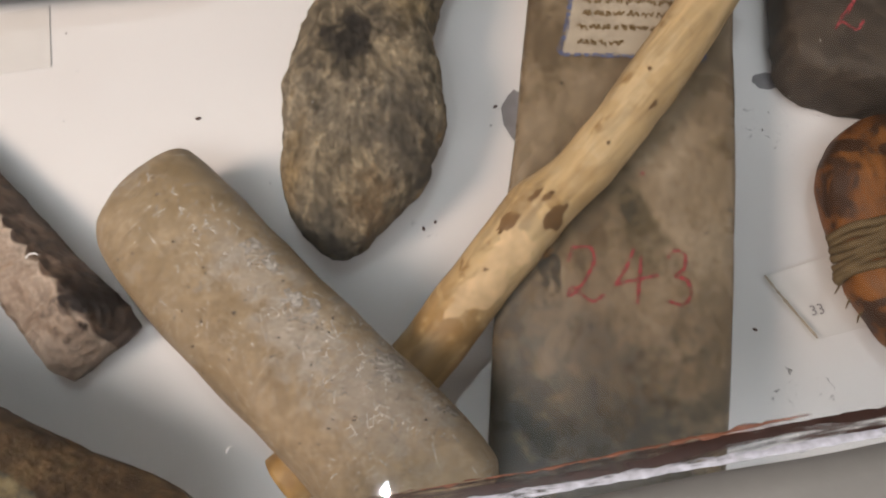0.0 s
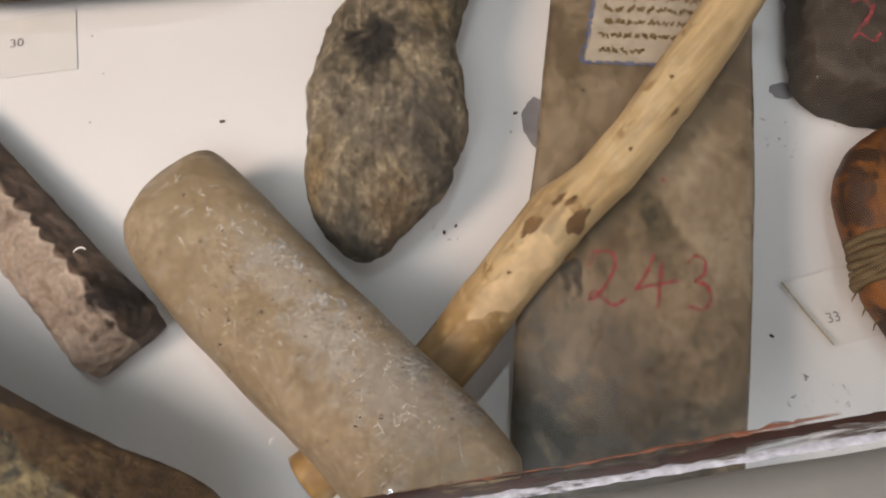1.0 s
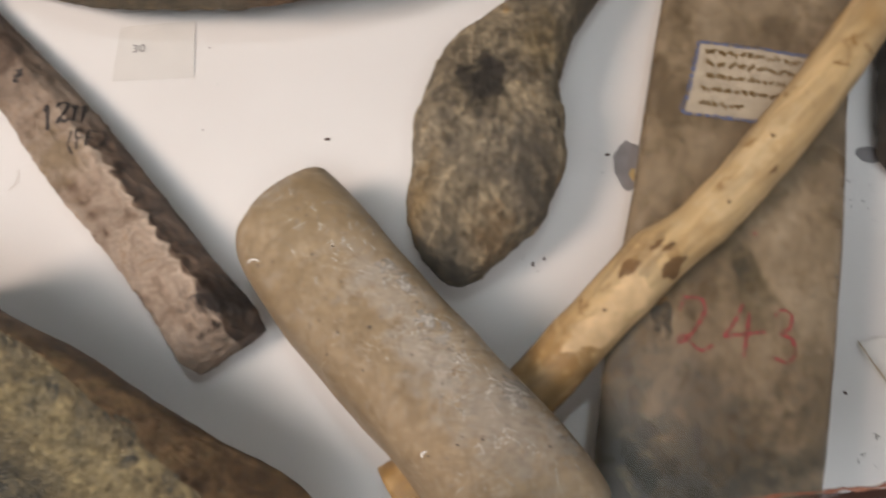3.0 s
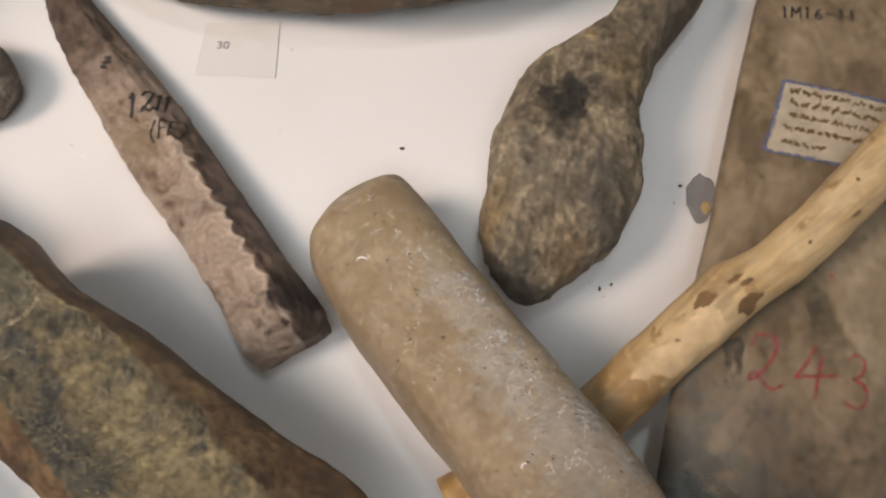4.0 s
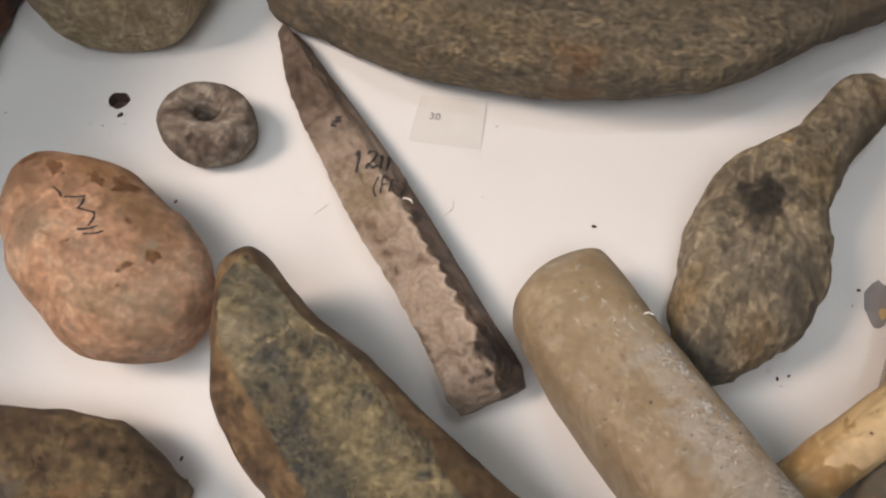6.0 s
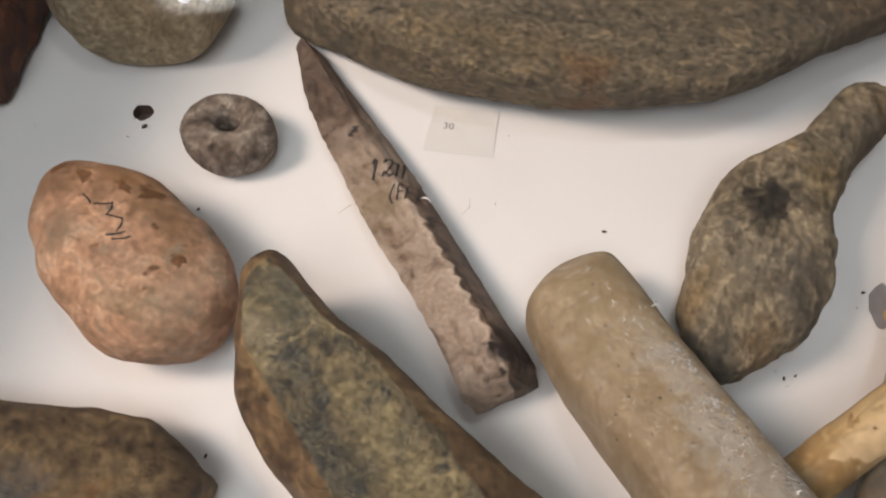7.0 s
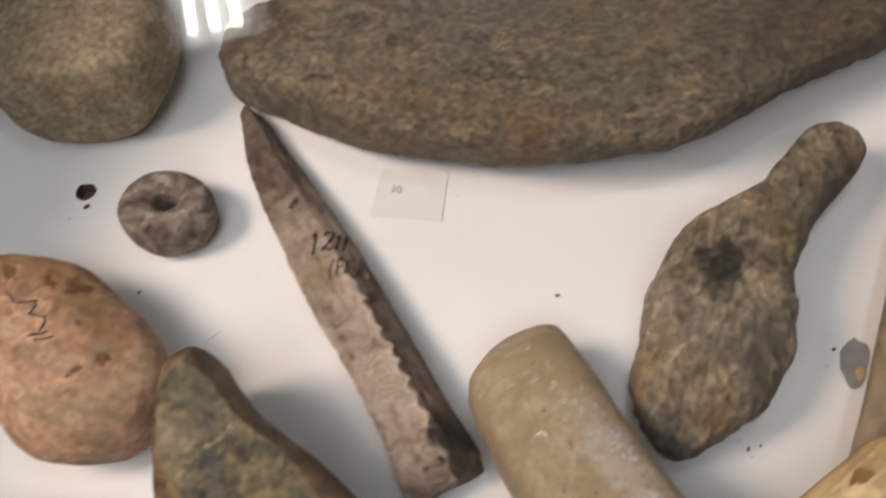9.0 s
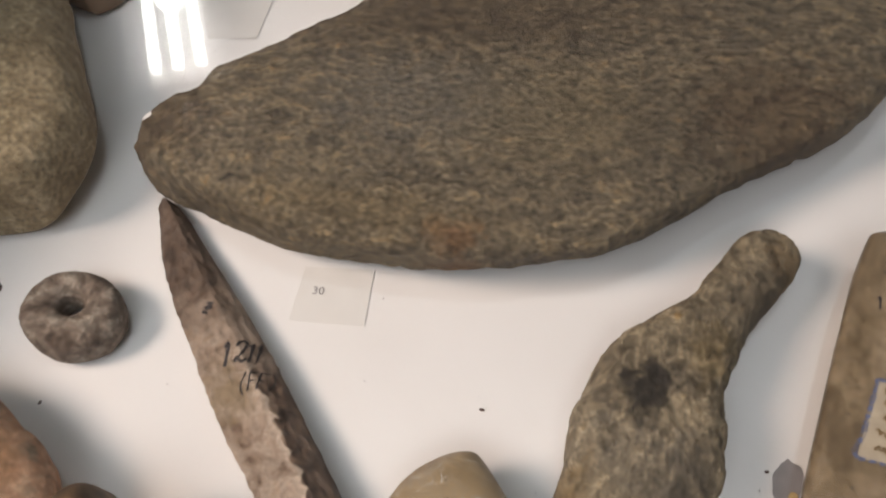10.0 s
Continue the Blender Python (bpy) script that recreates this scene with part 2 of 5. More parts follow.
BIG = stone("large_schist_slab", [(0.25, (0.058, 0.048, 0.037)), (0.43, (0.122, 0.099, 0.069)), (0.56, (0.172, 0.140, 0.095)), (0.70, (0.245, 0.186, 0.112)), (0.86, (0.270, 0.145, 0.055))],
            scale=110, fine=640, rough=(0.6, 0.85), relief=0.0011, grain=(0.85, 1.2, 1), turn=(0, 0, -14), spec=0.3, spread=0.62, seed=7.0, contrast=1.6, gain=1.35,
            patch=(40, 0.58, 0.74, (0.125, 0.105, 0.080)),
            spots=(((-0.190, 0.190), 0.050, 0.030, 10, 0.42, (0.175, 0.165, 0.145)), ((-0.120, 0.200), 0.050, 0.030, 20, 0.40, (0.21, 0.165, 0.095)), ((-0.060, 0.210), 0.030, 0.030, 20, 0.40, (0.10, 0.085, 0.065)), ((-0.325, 0.140), 0.030, 0.018, 25, 0.6, (0.075, 0.048, 0.030)),
                   ((-0.010, 0.240), 0.040, 0.035, 20, 0.55, (0.105, 0.066, 0.040)), ((-0.150, 0.120), 0.014, 0.006, 10, 0.6, (0.22, 0.10, 0.045)), ((-0.200, 0.118), 0.060, 0.010, 8, 0.45, (0.20, 0.145, 0.075)), ((-0.180, 0.260), 0.100, 0.025, 18, 0.55, (0.085, 0.060, 0.042))))


def flint():
    """Pale flint that turns dark at its tip and its butt; the face behind the ridge is brown with its shade painted in.
    """
    g = Graph("banded_flint")
    big = g.math("ADD", g.math("MULTIPLY", g.math("SUBTRACT", g.noise(55, 12, 0.72, 0.8, g.stretch((1, 1, 1), (0, 0, 0), (11, 7, 3))), 0.5), 1.9), 0.5)
    pale = g.ramp(big, [(0.22, (0.15, 0.092, 0.060)), (0.38, (0.34, 0.250, 0.185)), (0.6, (0.47, 0.368, 0.290)), (0.84, (0.37, 0.250, 0.155))])
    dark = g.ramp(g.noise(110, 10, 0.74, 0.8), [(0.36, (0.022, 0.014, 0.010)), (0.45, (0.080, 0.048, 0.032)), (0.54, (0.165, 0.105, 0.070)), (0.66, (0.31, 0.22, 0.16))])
    place = g.node("ShaderNodeSeparateXYZ", Vector=g.stretch((1, 1, 1), (0, 0, 44.1), (0.3286, 0.1306, 0)))
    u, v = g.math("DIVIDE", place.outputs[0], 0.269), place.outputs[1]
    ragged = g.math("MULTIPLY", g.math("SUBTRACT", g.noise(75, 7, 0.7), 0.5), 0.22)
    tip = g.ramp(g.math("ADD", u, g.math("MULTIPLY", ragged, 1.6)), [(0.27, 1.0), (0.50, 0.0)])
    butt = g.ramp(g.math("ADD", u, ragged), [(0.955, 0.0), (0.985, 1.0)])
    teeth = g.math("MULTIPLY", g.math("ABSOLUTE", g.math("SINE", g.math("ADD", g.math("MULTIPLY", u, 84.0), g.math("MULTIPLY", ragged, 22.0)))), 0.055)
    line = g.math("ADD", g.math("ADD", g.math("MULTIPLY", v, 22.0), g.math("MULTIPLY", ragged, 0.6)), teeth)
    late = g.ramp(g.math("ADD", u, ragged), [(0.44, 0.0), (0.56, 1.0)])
    # brown flint behind the ridge, darkened further as the side away from the light
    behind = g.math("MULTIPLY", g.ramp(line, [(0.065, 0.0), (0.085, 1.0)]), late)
    # pale edge highlight painted along the toothed ridge line
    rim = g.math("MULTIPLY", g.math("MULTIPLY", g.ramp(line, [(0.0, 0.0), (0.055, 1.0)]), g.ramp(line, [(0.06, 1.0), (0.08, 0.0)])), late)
    pale = g.mix(g.math("MULTIPLY", rim, 0.7), pale, (0.60, 0.49, 0.39))
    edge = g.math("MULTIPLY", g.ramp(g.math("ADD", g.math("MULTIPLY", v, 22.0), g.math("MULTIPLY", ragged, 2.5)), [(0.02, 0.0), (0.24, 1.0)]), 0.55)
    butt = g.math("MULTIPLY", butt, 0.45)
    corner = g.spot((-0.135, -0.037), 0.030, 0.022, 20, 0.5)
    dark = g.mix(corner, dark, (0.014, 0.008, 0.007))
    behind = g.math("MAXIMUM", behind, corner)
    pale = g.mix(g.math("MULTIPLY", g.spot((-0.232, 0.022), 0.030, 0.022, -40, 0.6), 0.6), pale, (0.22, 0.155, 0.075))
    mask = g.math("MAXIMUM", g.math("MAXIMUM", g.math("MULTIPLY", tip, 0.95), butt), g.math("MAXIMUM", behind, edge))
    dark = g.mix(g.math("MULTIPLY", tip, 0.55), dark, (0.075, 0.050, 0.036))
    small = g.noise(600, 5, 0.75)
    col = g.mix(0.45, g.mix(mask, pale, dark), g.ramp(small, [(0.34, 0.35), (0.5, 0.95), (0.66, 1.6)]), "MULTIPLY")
    flakes = g.cells(190, g.stretch((0.5, 1, 1), (0, 0, 44)))
    n = g.bump(g.math("ADD", big, g.math("MULTIPLY", flakes, 1.1)), 1.0, 0.0024)
    return g.surface(col, g.ramp(big, [(0.3, 0.35), (0.7, 0.6)]), n, 0.5)


FLINT = flint()
GREEN = stone("green_brown_stone", [(0.30, (0.030, 0.029, 0.023)), (0.42, (0.078, 0.062, 0.038)), (0.53, (0.128, 0.100, 0.054)), (0.64, (0.190, 0.150, 0.078)), (0.8, (0.265, 0.215, 0.128))],
              scale=52, fine=460, rough=(0.4, 0.65), relief=0.0007, spec=0.45, spread=0.62, seed=15.0,
              scratches=((0.36, 0.295, 0.17), 0.080, (25, -50, 80, 5)), patch=(60, 0.54, 0.62, (0.050, 0.050, 0.045)), gain=1.4,
              spots=(((-0.226, -0.071), 0.014, 0.012, 0, 0.6, (0.115, 0.112, 0.082)), ((-0.236, -0.088), 0.012, 0.006, 10, 0.8, (0.29, 0.24, 0.16)), ((-0.214, -0.096), 0.012, 0.008, -30, 0.75, (0.060, 0.062, 0.055)),
                     ((-0.170, -0.108), 0.030, 0.010, -35, 0.55, (0.27, 0.215, 0.11)), ((-0.182, -0.127), 0.016, 0.010, -30, 0.8, (0.036, 0.038, 0.036))))
GREEN_SIDE = stone("brown_stone_bevel", [(0.3, (0.064, 0.037, 0.019)), (0.5, (0.127, 0.076, 0.038)), (0.7, (0.203, 0.132, 0.063))],
                   scale=60, fine=400, gain=1.3, rough=(0.45, 0.7), relief=0.0008, spec=0.4, spread=0.5, seed=17.0,
                   scratches=((0.36, 0.29, 0.17), 0.13, (-45, 30)))
PEBBLE = stone("pink_pebble_stone", [(0.30, (0.270, 0.155, 0.088)), (0.45, (0.425, 0.240, 0.145)), (0.6, (0.490, 0.298, 0.190)), (0.76, (0.530, 0.365, 0.250))],
               scale=52, fine=420, rough=(0.55, 0.8), relief=0.0008, speck=(110, 0.67, (0.26, 0.135, 0.06)), spec=0.35, spread=0.33, seed=21.0,
               patch=(70, 0.60, 0.70, (0.30, 0.225, 0.155)),
               # brown mottling; the spot at x -0.372 paints the shadow on the left rim
               spots=(((-0.352, -0.066), 0.010, 0.008, 0, 0.65, (0.205, 0.155, 0.105)), ((-0.318, -0.036), 0.030, 0.009, -32, 0.65, (0.27, 0.155, 0.07)), ((-0.345, -0.026), 0.020, 0.007, 10, 0.7, (0.33, 0.165, 0.07)), ((-0.372, -0.040), 0.008, 0.020, -10, 0.6, (0.20, 0.105, 0.05)),
                      ((-0.285, -0.078), 0.012, 0.016, 0, 0.45, (0.30, 0.245, 0.175)), ((-0.305, -0.085), 0.016, 0.006, 15, 0.45, (0.30, 0.24, 0.15)), ((-0.318, -0.070), 0.012, 0.008, 0, 0.4, (0.36, 0.235, 0.165))))
RING = stone("grey_perforated_stone", [(0.3, (0.115, 0.084, 0.064)), (0.5, (0.225, 0.175, 0.138)), (0.7, (0.360, 0.305, 0.250))],
             scale=80, fine=480, rough=(0.6, 0.85), relief=0.0012, spec=0.3, spread=0.6, seed=23.0)
MULLER = stone("olive_grinding_stone", [(0.3, (0.235, 0.178, 0.105)), (0.5, (0.300, 0.232, 0.142)), (0.7, (0.360, 0.285, 0.182))],
               scale=70, fine=560, rough=(0.65, 0.9), relief=0.0009, spec=0.3, spread=0.55, seed=26.0, speck=(420, 0.66, (0.12, 0.10, 0.07)))
BROWN = stone("brown_river_stone", [(0.3, (0.060, 0.038, 0.022)), (0.48, (0.130, 0.086, 0.046)), (0.62, (0.200, 0.142, 0.074)), (0.76, (0.180, 0.090, 0.036))],
              scale=60, fine=420, rough=(0.5, 0.8), relief=0.001, spec=0.35, spread=0.5, seed=29.0, patch=(26, 0.57, 0.70, (0.12, 0.11, 0.10)))
DARK_SLAB = stone("dark_grey_brown_stone", [(0.3, (0.04, 0.030, 0.022)), (0.5, (0.068, 0.051, 0.037)), (0.7, (0.095, 0.072, 0.052))],
                  scale=24, fine=250, gain=0.95, rough=(0.5, 0.7), relief=0.0004, spec=0.35, spread=0.3, seed=33.0)
RUST = stone("red_brown_wood", [(0.3, (0.05, 0.018, 0.010)), (0.5, (0.13, 0.042, 0.020)), (0.7, (0.20, 0.07, 0.032))],
             scale=70, fine=320, rough=(0.5, 0.8), relief=0.0015, spec=0.3, spread=0.5, seed=35.0)
TAN = plain("tan_stone", (0.26, 0.17, 0.11), 0.6, 0.3, 0.4, 90)
HAFT = wood("peeled_branch_wood", (0.55, 0.385, 0.195), (0.37, 0.215, 0.075), (0, 0, -52), seed=1.0, dark_patch=(60, 0.60, (0.27, 0.15, 0.05)),
            spots=(((-0.004, -0.058), 0.028, 0.018, 52, 0.85, (0.33, 0.19, 0.065)), ((0.024, -0.011), 0.010, 0.008, 40, 0.7, (0.23, 0.13, 0.05)), ((0.006, -0.048), 0.013, 0.004, 52, 0.6, (0.24, 0.13, 0.04)), ((-0.055, -0.104), 0.020, 0.014, 40, 0.8, (0.30, 0.17, 0.05)),
                   ((0.070, 0.038), 0.030, 0.009, 56, 0.5, (0.66, 0.51, 0.31)), ((0.020, -0.026), 0.018, 0.010, 50, 0.6, (0.64, 0.48, 0.27)), ((0.080, 0.044), 0.030, 0.003, 57, 0.5, (0.38, 0.23, 0.09))))
HAFT_PALE = plain("bare_pale_wood", (0.62, 0.44, 0.245), 0.55, 0.3, 0.45, 160)
BARK = plain("dark_bark_scar", (0.17, 0.095, 0.04), 0.7, 0.3, 0.6, 200)
ORANGE = wood("orange_brown_wood", (0.22, 0.082, 0.018), (0.075, 0.024, 0.008), (0, 0, 80), seed=6.0, rough=0.58, dark_patch=(48, 0.49, (0.05, 0.022, 0.010)))
CORD = plain("plant_fibre_cord", (0.15, 0.105, 0.055), 0.85, 0.15, 0.7, 300)
PAPER = plain("aged_label_paper", (0.42, 0.35, 0.26), 0.8, 0.2, 0.35, 130)
TICKET = plain("white_ticket_paper", (0.705, 0.68, 0.65), 0.75, 0.2, 0.1, 60)
BLUE = torn("blue_label_border_ink", (0.12, 0.135, 0.22), 0.42, 0.52, 520, rough=0.8)
SEPIA = plain("brown_ink", (0.19, 0.125, 0.06), 0.8, 0.2, 0.5, 300)
BLACK = torn("black_ink", (0.028, 0.022, 0.022), 0.30, 0.42, 900, rough=0.7)
RED = torn("red_ink", (0.36, 0.055, 0.06), 0.36, 0.56, 700, rough=0.7, seed=3.0)
GREY_INK = plain("grey_ink", (0.22, 0.20, 0.20), 0.8, 0.2, 0.3, 300)
CHIP = plain("grey_bare_board", (0.25, 0.235, 0.24), 0.85, 0.2, 0.4, 180)
YELLOW = plain("yellow_filler", (0.50, 0.36, 0.17), 0.85, 0.2, 0.3, 180)
DIRT = torn("grey_dirt_smudge", (0.34, 0.31, 0.29), 0.60, 0.74, 300, rough=0.85)
HOLE = plain("dark_hole_lining", (0.09, 0.055, 0.045), 0.9, 0.1, 0.5, 200)
RAIL = plain("grey_rail_paint", (0.27, 0.26, 0.24), 0.5, 0.4, 0.25, 40)
DUST = plain("pale_lint", (0.85, 0.83, 0.78), 0.8, 0.2, 0.1, 100)
HAIR = plain("brown_hair", (0.32, 0.25, 0.18), 0.6, 0.3, 0.1, 100)
ROOM = plain("room_paint", (0.42, 0.40, 0.38), 0.9, 0.2, 0.2, 3)
TUBE_BLUE = glow("bluish_lamp_tube", (0.75, 0.87, 1.0), 22.0)
TUBE = glow("lamp_tube", (1.0, 0.98, 0.94), 16.0)

# ---------------------------------------------------------------- mesh helpers


def mesh_of(bm, name, material, smooth=True):
    me = bpy.data.meshes.new(name)
    bmesh.ops.recalc_face_normals(bm, faces=bm.faces)
    bm.to_mesh(me)
    bm.free()
    for m in material if isinstance(material, (list, tuple)) else [material]:
        me.materials.append(m)
    if smooth:
        me.shade_smooth()
    return me


def thing(name, bm, material, label, category, group="", kind="", smooth=True):
    return tagged(new(name, mesh_of(bm, name, material, smooth)), label, category, group, kind)


def part(name, bm, material, parent, label="", smooth=True):
    ob = new(name, mesh_of(bm, name, material, smooth))
    ob.parent = parent
    if label:
        ob["label"] = label
    return ob


def box_bm(lo, hi, bm=None):
    bm = bm or bmesh.new()
    v = [bm.verts.new((x, y, z)) for z in (lo[2], hi[2]) for x, y in ((lo[0], lo[1]), (hi[0], lo[1]), (hi[0], hi[1]), (lo[0], hi[1]))]
    for f in ((0, 1, 2, 3), (4, 5, 6, 7), (0, 1, 5, 4), (1, 2, 6, 5), (2, 3, 7, 6), (3, 0, 4, 7)):
        bm.faces.new([v[i] for i in f])
    return bm


def glide(us, vs, u):
    """A smooth curve through (us, vs), without overshoot."""
    us, vs = np.asarray(us, float), np.asarray(vs, float)
    h, d = np.diff(us), np.diff(vs) / np.diff(us)
    m = np.zeros(len(us))
    m[1:-1] = np.where(d[:-1] * d[1:] > 0, 2 * d[:-1] * d[1:] / np.where(d[:-1] + d[1:] == 0, 1, d[:-1] + d[1:]), 0)
    m[0], m[-1] = d[0], d[-1]
    i = int(np.clip(np.searchsorted(us, u) - 1, 0, len(h) - 1))
    s = (u - us[i]) / h[i]
    return ((1 + 2 * s) * (1 - s) ** 2 * vs[i] + s * (1 - s) ** 2 * h[i] * m[i] + s * s * (3 - 2 * s) * vs[i + 1] + s * s * (s - 1) * h[i] * m[i + 1])


def loft(start, end, stations, section, nu=90, nv=72, lump=0.0008, lump_size=0.03, fine=0.0, fine_size=0.006, seed=0, cuts=(), ragged=0.0):
    """A stone along the line from start to end: stations of (u, right edge, left edge, bottom, top) across that line; section(a) gives
    for the turn a the place across (-1 to 1) and up (-1 to 1). cuts: planes (place, normal) that flatten what stands above them."""
    a0, b0 = Vector((*start, 0)), Vector((*end, 0))
    way = (b0 - a0)
    long = way.length
    way.normalize()
    side = Vector((-way.y, way.x, 0))
    cols = list(zip(*stations))
    bm = bmesh.new()
    rings = []
    ulo, uhi = cols[0][0], cols[0][-1]
    for i in range(nu):
        s = i / (nu - 1)
        s = 0.5 * s + 0.5 * (0.5 - 0.5 * math.cos(math.pi * s))
        u = ulo + (uhi - ulo) * s
        r, l, z0, z1 = (glide(cols[0], c, u) for c in cols[1:])
        mid, half, zc, zh = (r + l) / 2, (l - r) / 2, (z0 + z1) / 2, (z1 - z0) / 2
        ring = []
        for j in range(nv):
            across, up = section(2 * math.pi * j / nv)
            p = a0 + way * (u * long) + side * (mid + half * across) + Vector((0, 0, zc + zh * up))
            ring.append(bm.verts.new(p))
        rings.append(ring)
    for i in range(nu - 1):
        for j in range(nv):
            k = (j + 1) % nv
            bm.faces.new((rings[i][j], rings[i][k], rings[i + 1][k], rings[i + 1][j]))
    for ring in (rings[0], rings[-1]):
        c = bm.verts.new(sum((v.co for v in ring), Vector()) / nv)
        for j in range(nv):
            bm.faces.new((ring[j], ring[(j + 1) % nv], c))
    for place, normal in cuts:
        n, q = Vector(normal).normalized(), Vector(place)
        for v in bm.verts:
            d = (v.co - q).dot(n)
            if d > 0:
                v.co -= n * d * 0.93
    bmesh.ops.recalc_face_normals(bm, faces=bm.faces)
    bm.normal_update()
    off = Vector((seed * 3.1, seed * 1.7, seed))
    moves = []
    for v in bm.verts:
        d = lump * noise.fractal(v.co / lump_size + off, 1.0, 2.0, 3)
        if fine:
            d += fine * noise.fractal(v.co / fine_size + off * 2, 0.9, 2.1, 3)
        if ragged:
            flat = Vector((v.normal.x, v.normal.y, 0))
            moves.append(v.normal * d + flat * ragged * noise.fractal(Vector((v.co.x, v.co.y, 0)) / 0.012 + off, 0.8, 2, 3))
        else:
            moves.append(v.normal * d)
    for v, m in zip(bm.verts, moves):
        v.co += m
        v.co.z = max(v.co.z, 0.0004)
    return bm


def oval(p, q=None, flat=0.0):
    """A rounded section; p: 2 is an ellipse, more is boxier. flat lifts the widest line from the middle (-1 to 1)."""
    q = q or p

    def section(a):
        c, s = math.cos(a), math.sin(a)
        x = math.copysign(abs(c) ** (2 / p), c)
        y = math.copysign(abs(s) ** (2 / q), s)
        return x, max(-1.0, y + flat * (1 - y * y))
    return section


def flat_top(a):
    """A slab's section: sharp upper edges, a slightly domed top, sides drawn in below."""
    x, y = oval(11, 9)(a)
    dome = 0.10 * x * x + 0.05 * x ** 6 if y > 0 else 0
    return x * (1 - 0.26 * (1 - y) / 2), y - dome


def settle(ob):
    """A tree of the thing's faces, to lay ink and paper on it."""
    from mathutils.bvhtree import BVHTree
    me = ob.data
    return BVHTree.FromPolygons([v.co for v in me.vertices], [p.vertices for p in me.polygons])


def ground(tree, x, y, fallback=0.0):
    if tree is None:
        return fallback
    hit = tree.ray_cast(Vector((x, y, 1)), Vector((0, 0, -1)))
    return hit[0].z if hit[0] else fallback


def stroke_bm(lines, width, tree=None, lift=0.00025, base=0.0, seed=1):
    """Flat ink strokes through the given points, laid on a surface."""
    rng = random.Random(seed)
    bm = bmesh.new()
    for line in lines:
        pts = []
        n = max(6, 7 * (len(line) - 1))
        us = list(range(len(line)))
        for i in range(n + 1):
            u = i / n * (len(line) - 1)
            pts.append(Vector((glide(us, [p[0] for p in line], u), glide(us, [p[1] for p in line], u))) if len(line) > 2
                       else Vector(line[0]).lerp(Vector(line[1]), i / n))
        rows = []
        for i, p in enumerate(pts):
            d = (pts[min(i + 1, n)] - pts[max(i - 1, 0)])
            d = d.normalized() if d.length > 1e-9 else Vector((1, 0))
            nrm = Vector((-d.y, d.x)) * width * (0.5 + 0.22 * rng.uniform(-1, 1))
            row = []
            for q in (p - nrm, p + nrm):
                row.append(bm.verts.new((q.x, q.y, ground(tree, q.x, q.y, base) + lift)))
            rows.append(row)
        for a, b in zip(rows, rows[1:]):
            bm.faces.new((a[0], a[1], b[1], b[0]))
    return bm


def place_lines(lines, at, right, up):
    """Strokes drawn in a unit square, put at a place with its two directions."""
    at, right, up = Vector(at), Vector(right), Vector(up)
    return [[at + right * x + up * y for x, y in line] for line in lines]


def sheet_bm(corners, tree=None, lift=0.0003, base=0.0, n=8, curl=0.0):
    """A small paper between four corners, laid on a surface, with a little thickness."""
    c = [Vector((*p, 0)) for p in corners]
    bm = bmesh.new()
    grid = []
    for i in range(n + 1):
        row = []
        for j in range(n + 1):
            s, t = i / n, j / n
            p = (c[0] * (1 - s) + c[1] * s) * (1 - t) + (c[3] * (1 - s) + c[2] * s) * t
            w = 0.0002 * noise.noise(p * 900)
            p.x, p.y = p.x + w, p.y + w
            p.z = ground(tree, p.x, p.y, base) + lift + curl * max(0, (1 - s) - 0.75) * 4 * (0.4 + 0.6 * t)
            row.append(bm.verts.new(p))
        grid.append(row)
    for i in range(n):
        for j in range(n):
            bm.faces.new((grid[i][j], grid[i + 1][j], grid[i + 1][j + 1], grid[i][j + 1]))
    return bm


def tube_bm(points, radii, nv=10, per=6, bm=None, wobble=0.0, seed=0):
    """A bent rod through the points, with a radius at each, closed at its ends."""
    bm = bm or bmesh.new()
    us = list(range(len(points)))
    n = per * (len(points) - 1)
    path, rad = [], []
    for i in range(n + 1):
        u = i / n * (len(points) - 1)
        path.append(Vector([glide(us, [p[k] for p in points], u) for k in range(3)]))
        rad.append(glide(us, radii, u))
    rings = []
    for i, p in enumerate(path):
        d = (path[min(i + 1, n)] - path[max(i - 1, 0)]).normalized()
        x = d.cross(Vector((0, 0, 1)))
        x = x.normalized() if x.length > 1e-6 else Vector((1, 0, 0))
        y = x.cross(d)
        ring = []
        for j in range(nv):
            a = 2 * math.pi * j / nv
            q = p + (x * math.cos(a) + y * math.sin(a)) * rad[i]
            if wobble:
                q += (q - p).normalized() * wobble * noise.fractal(q / 0.02 + Vector((seed, 0, 0)), 1, 2, 3)
            ring.append(bm.verts.new(q))
        rings.append(ring)
    for a, b in zip(rings, rings[1:]):
        for j in range(nv):
            bm.faces.new((a[j], a[(j + 1) % nv], b[(j + 1) % nv], b[j]))
    for ring in (rings[0], rings[-1]):
        bm.faces.new(ring)
    return bm


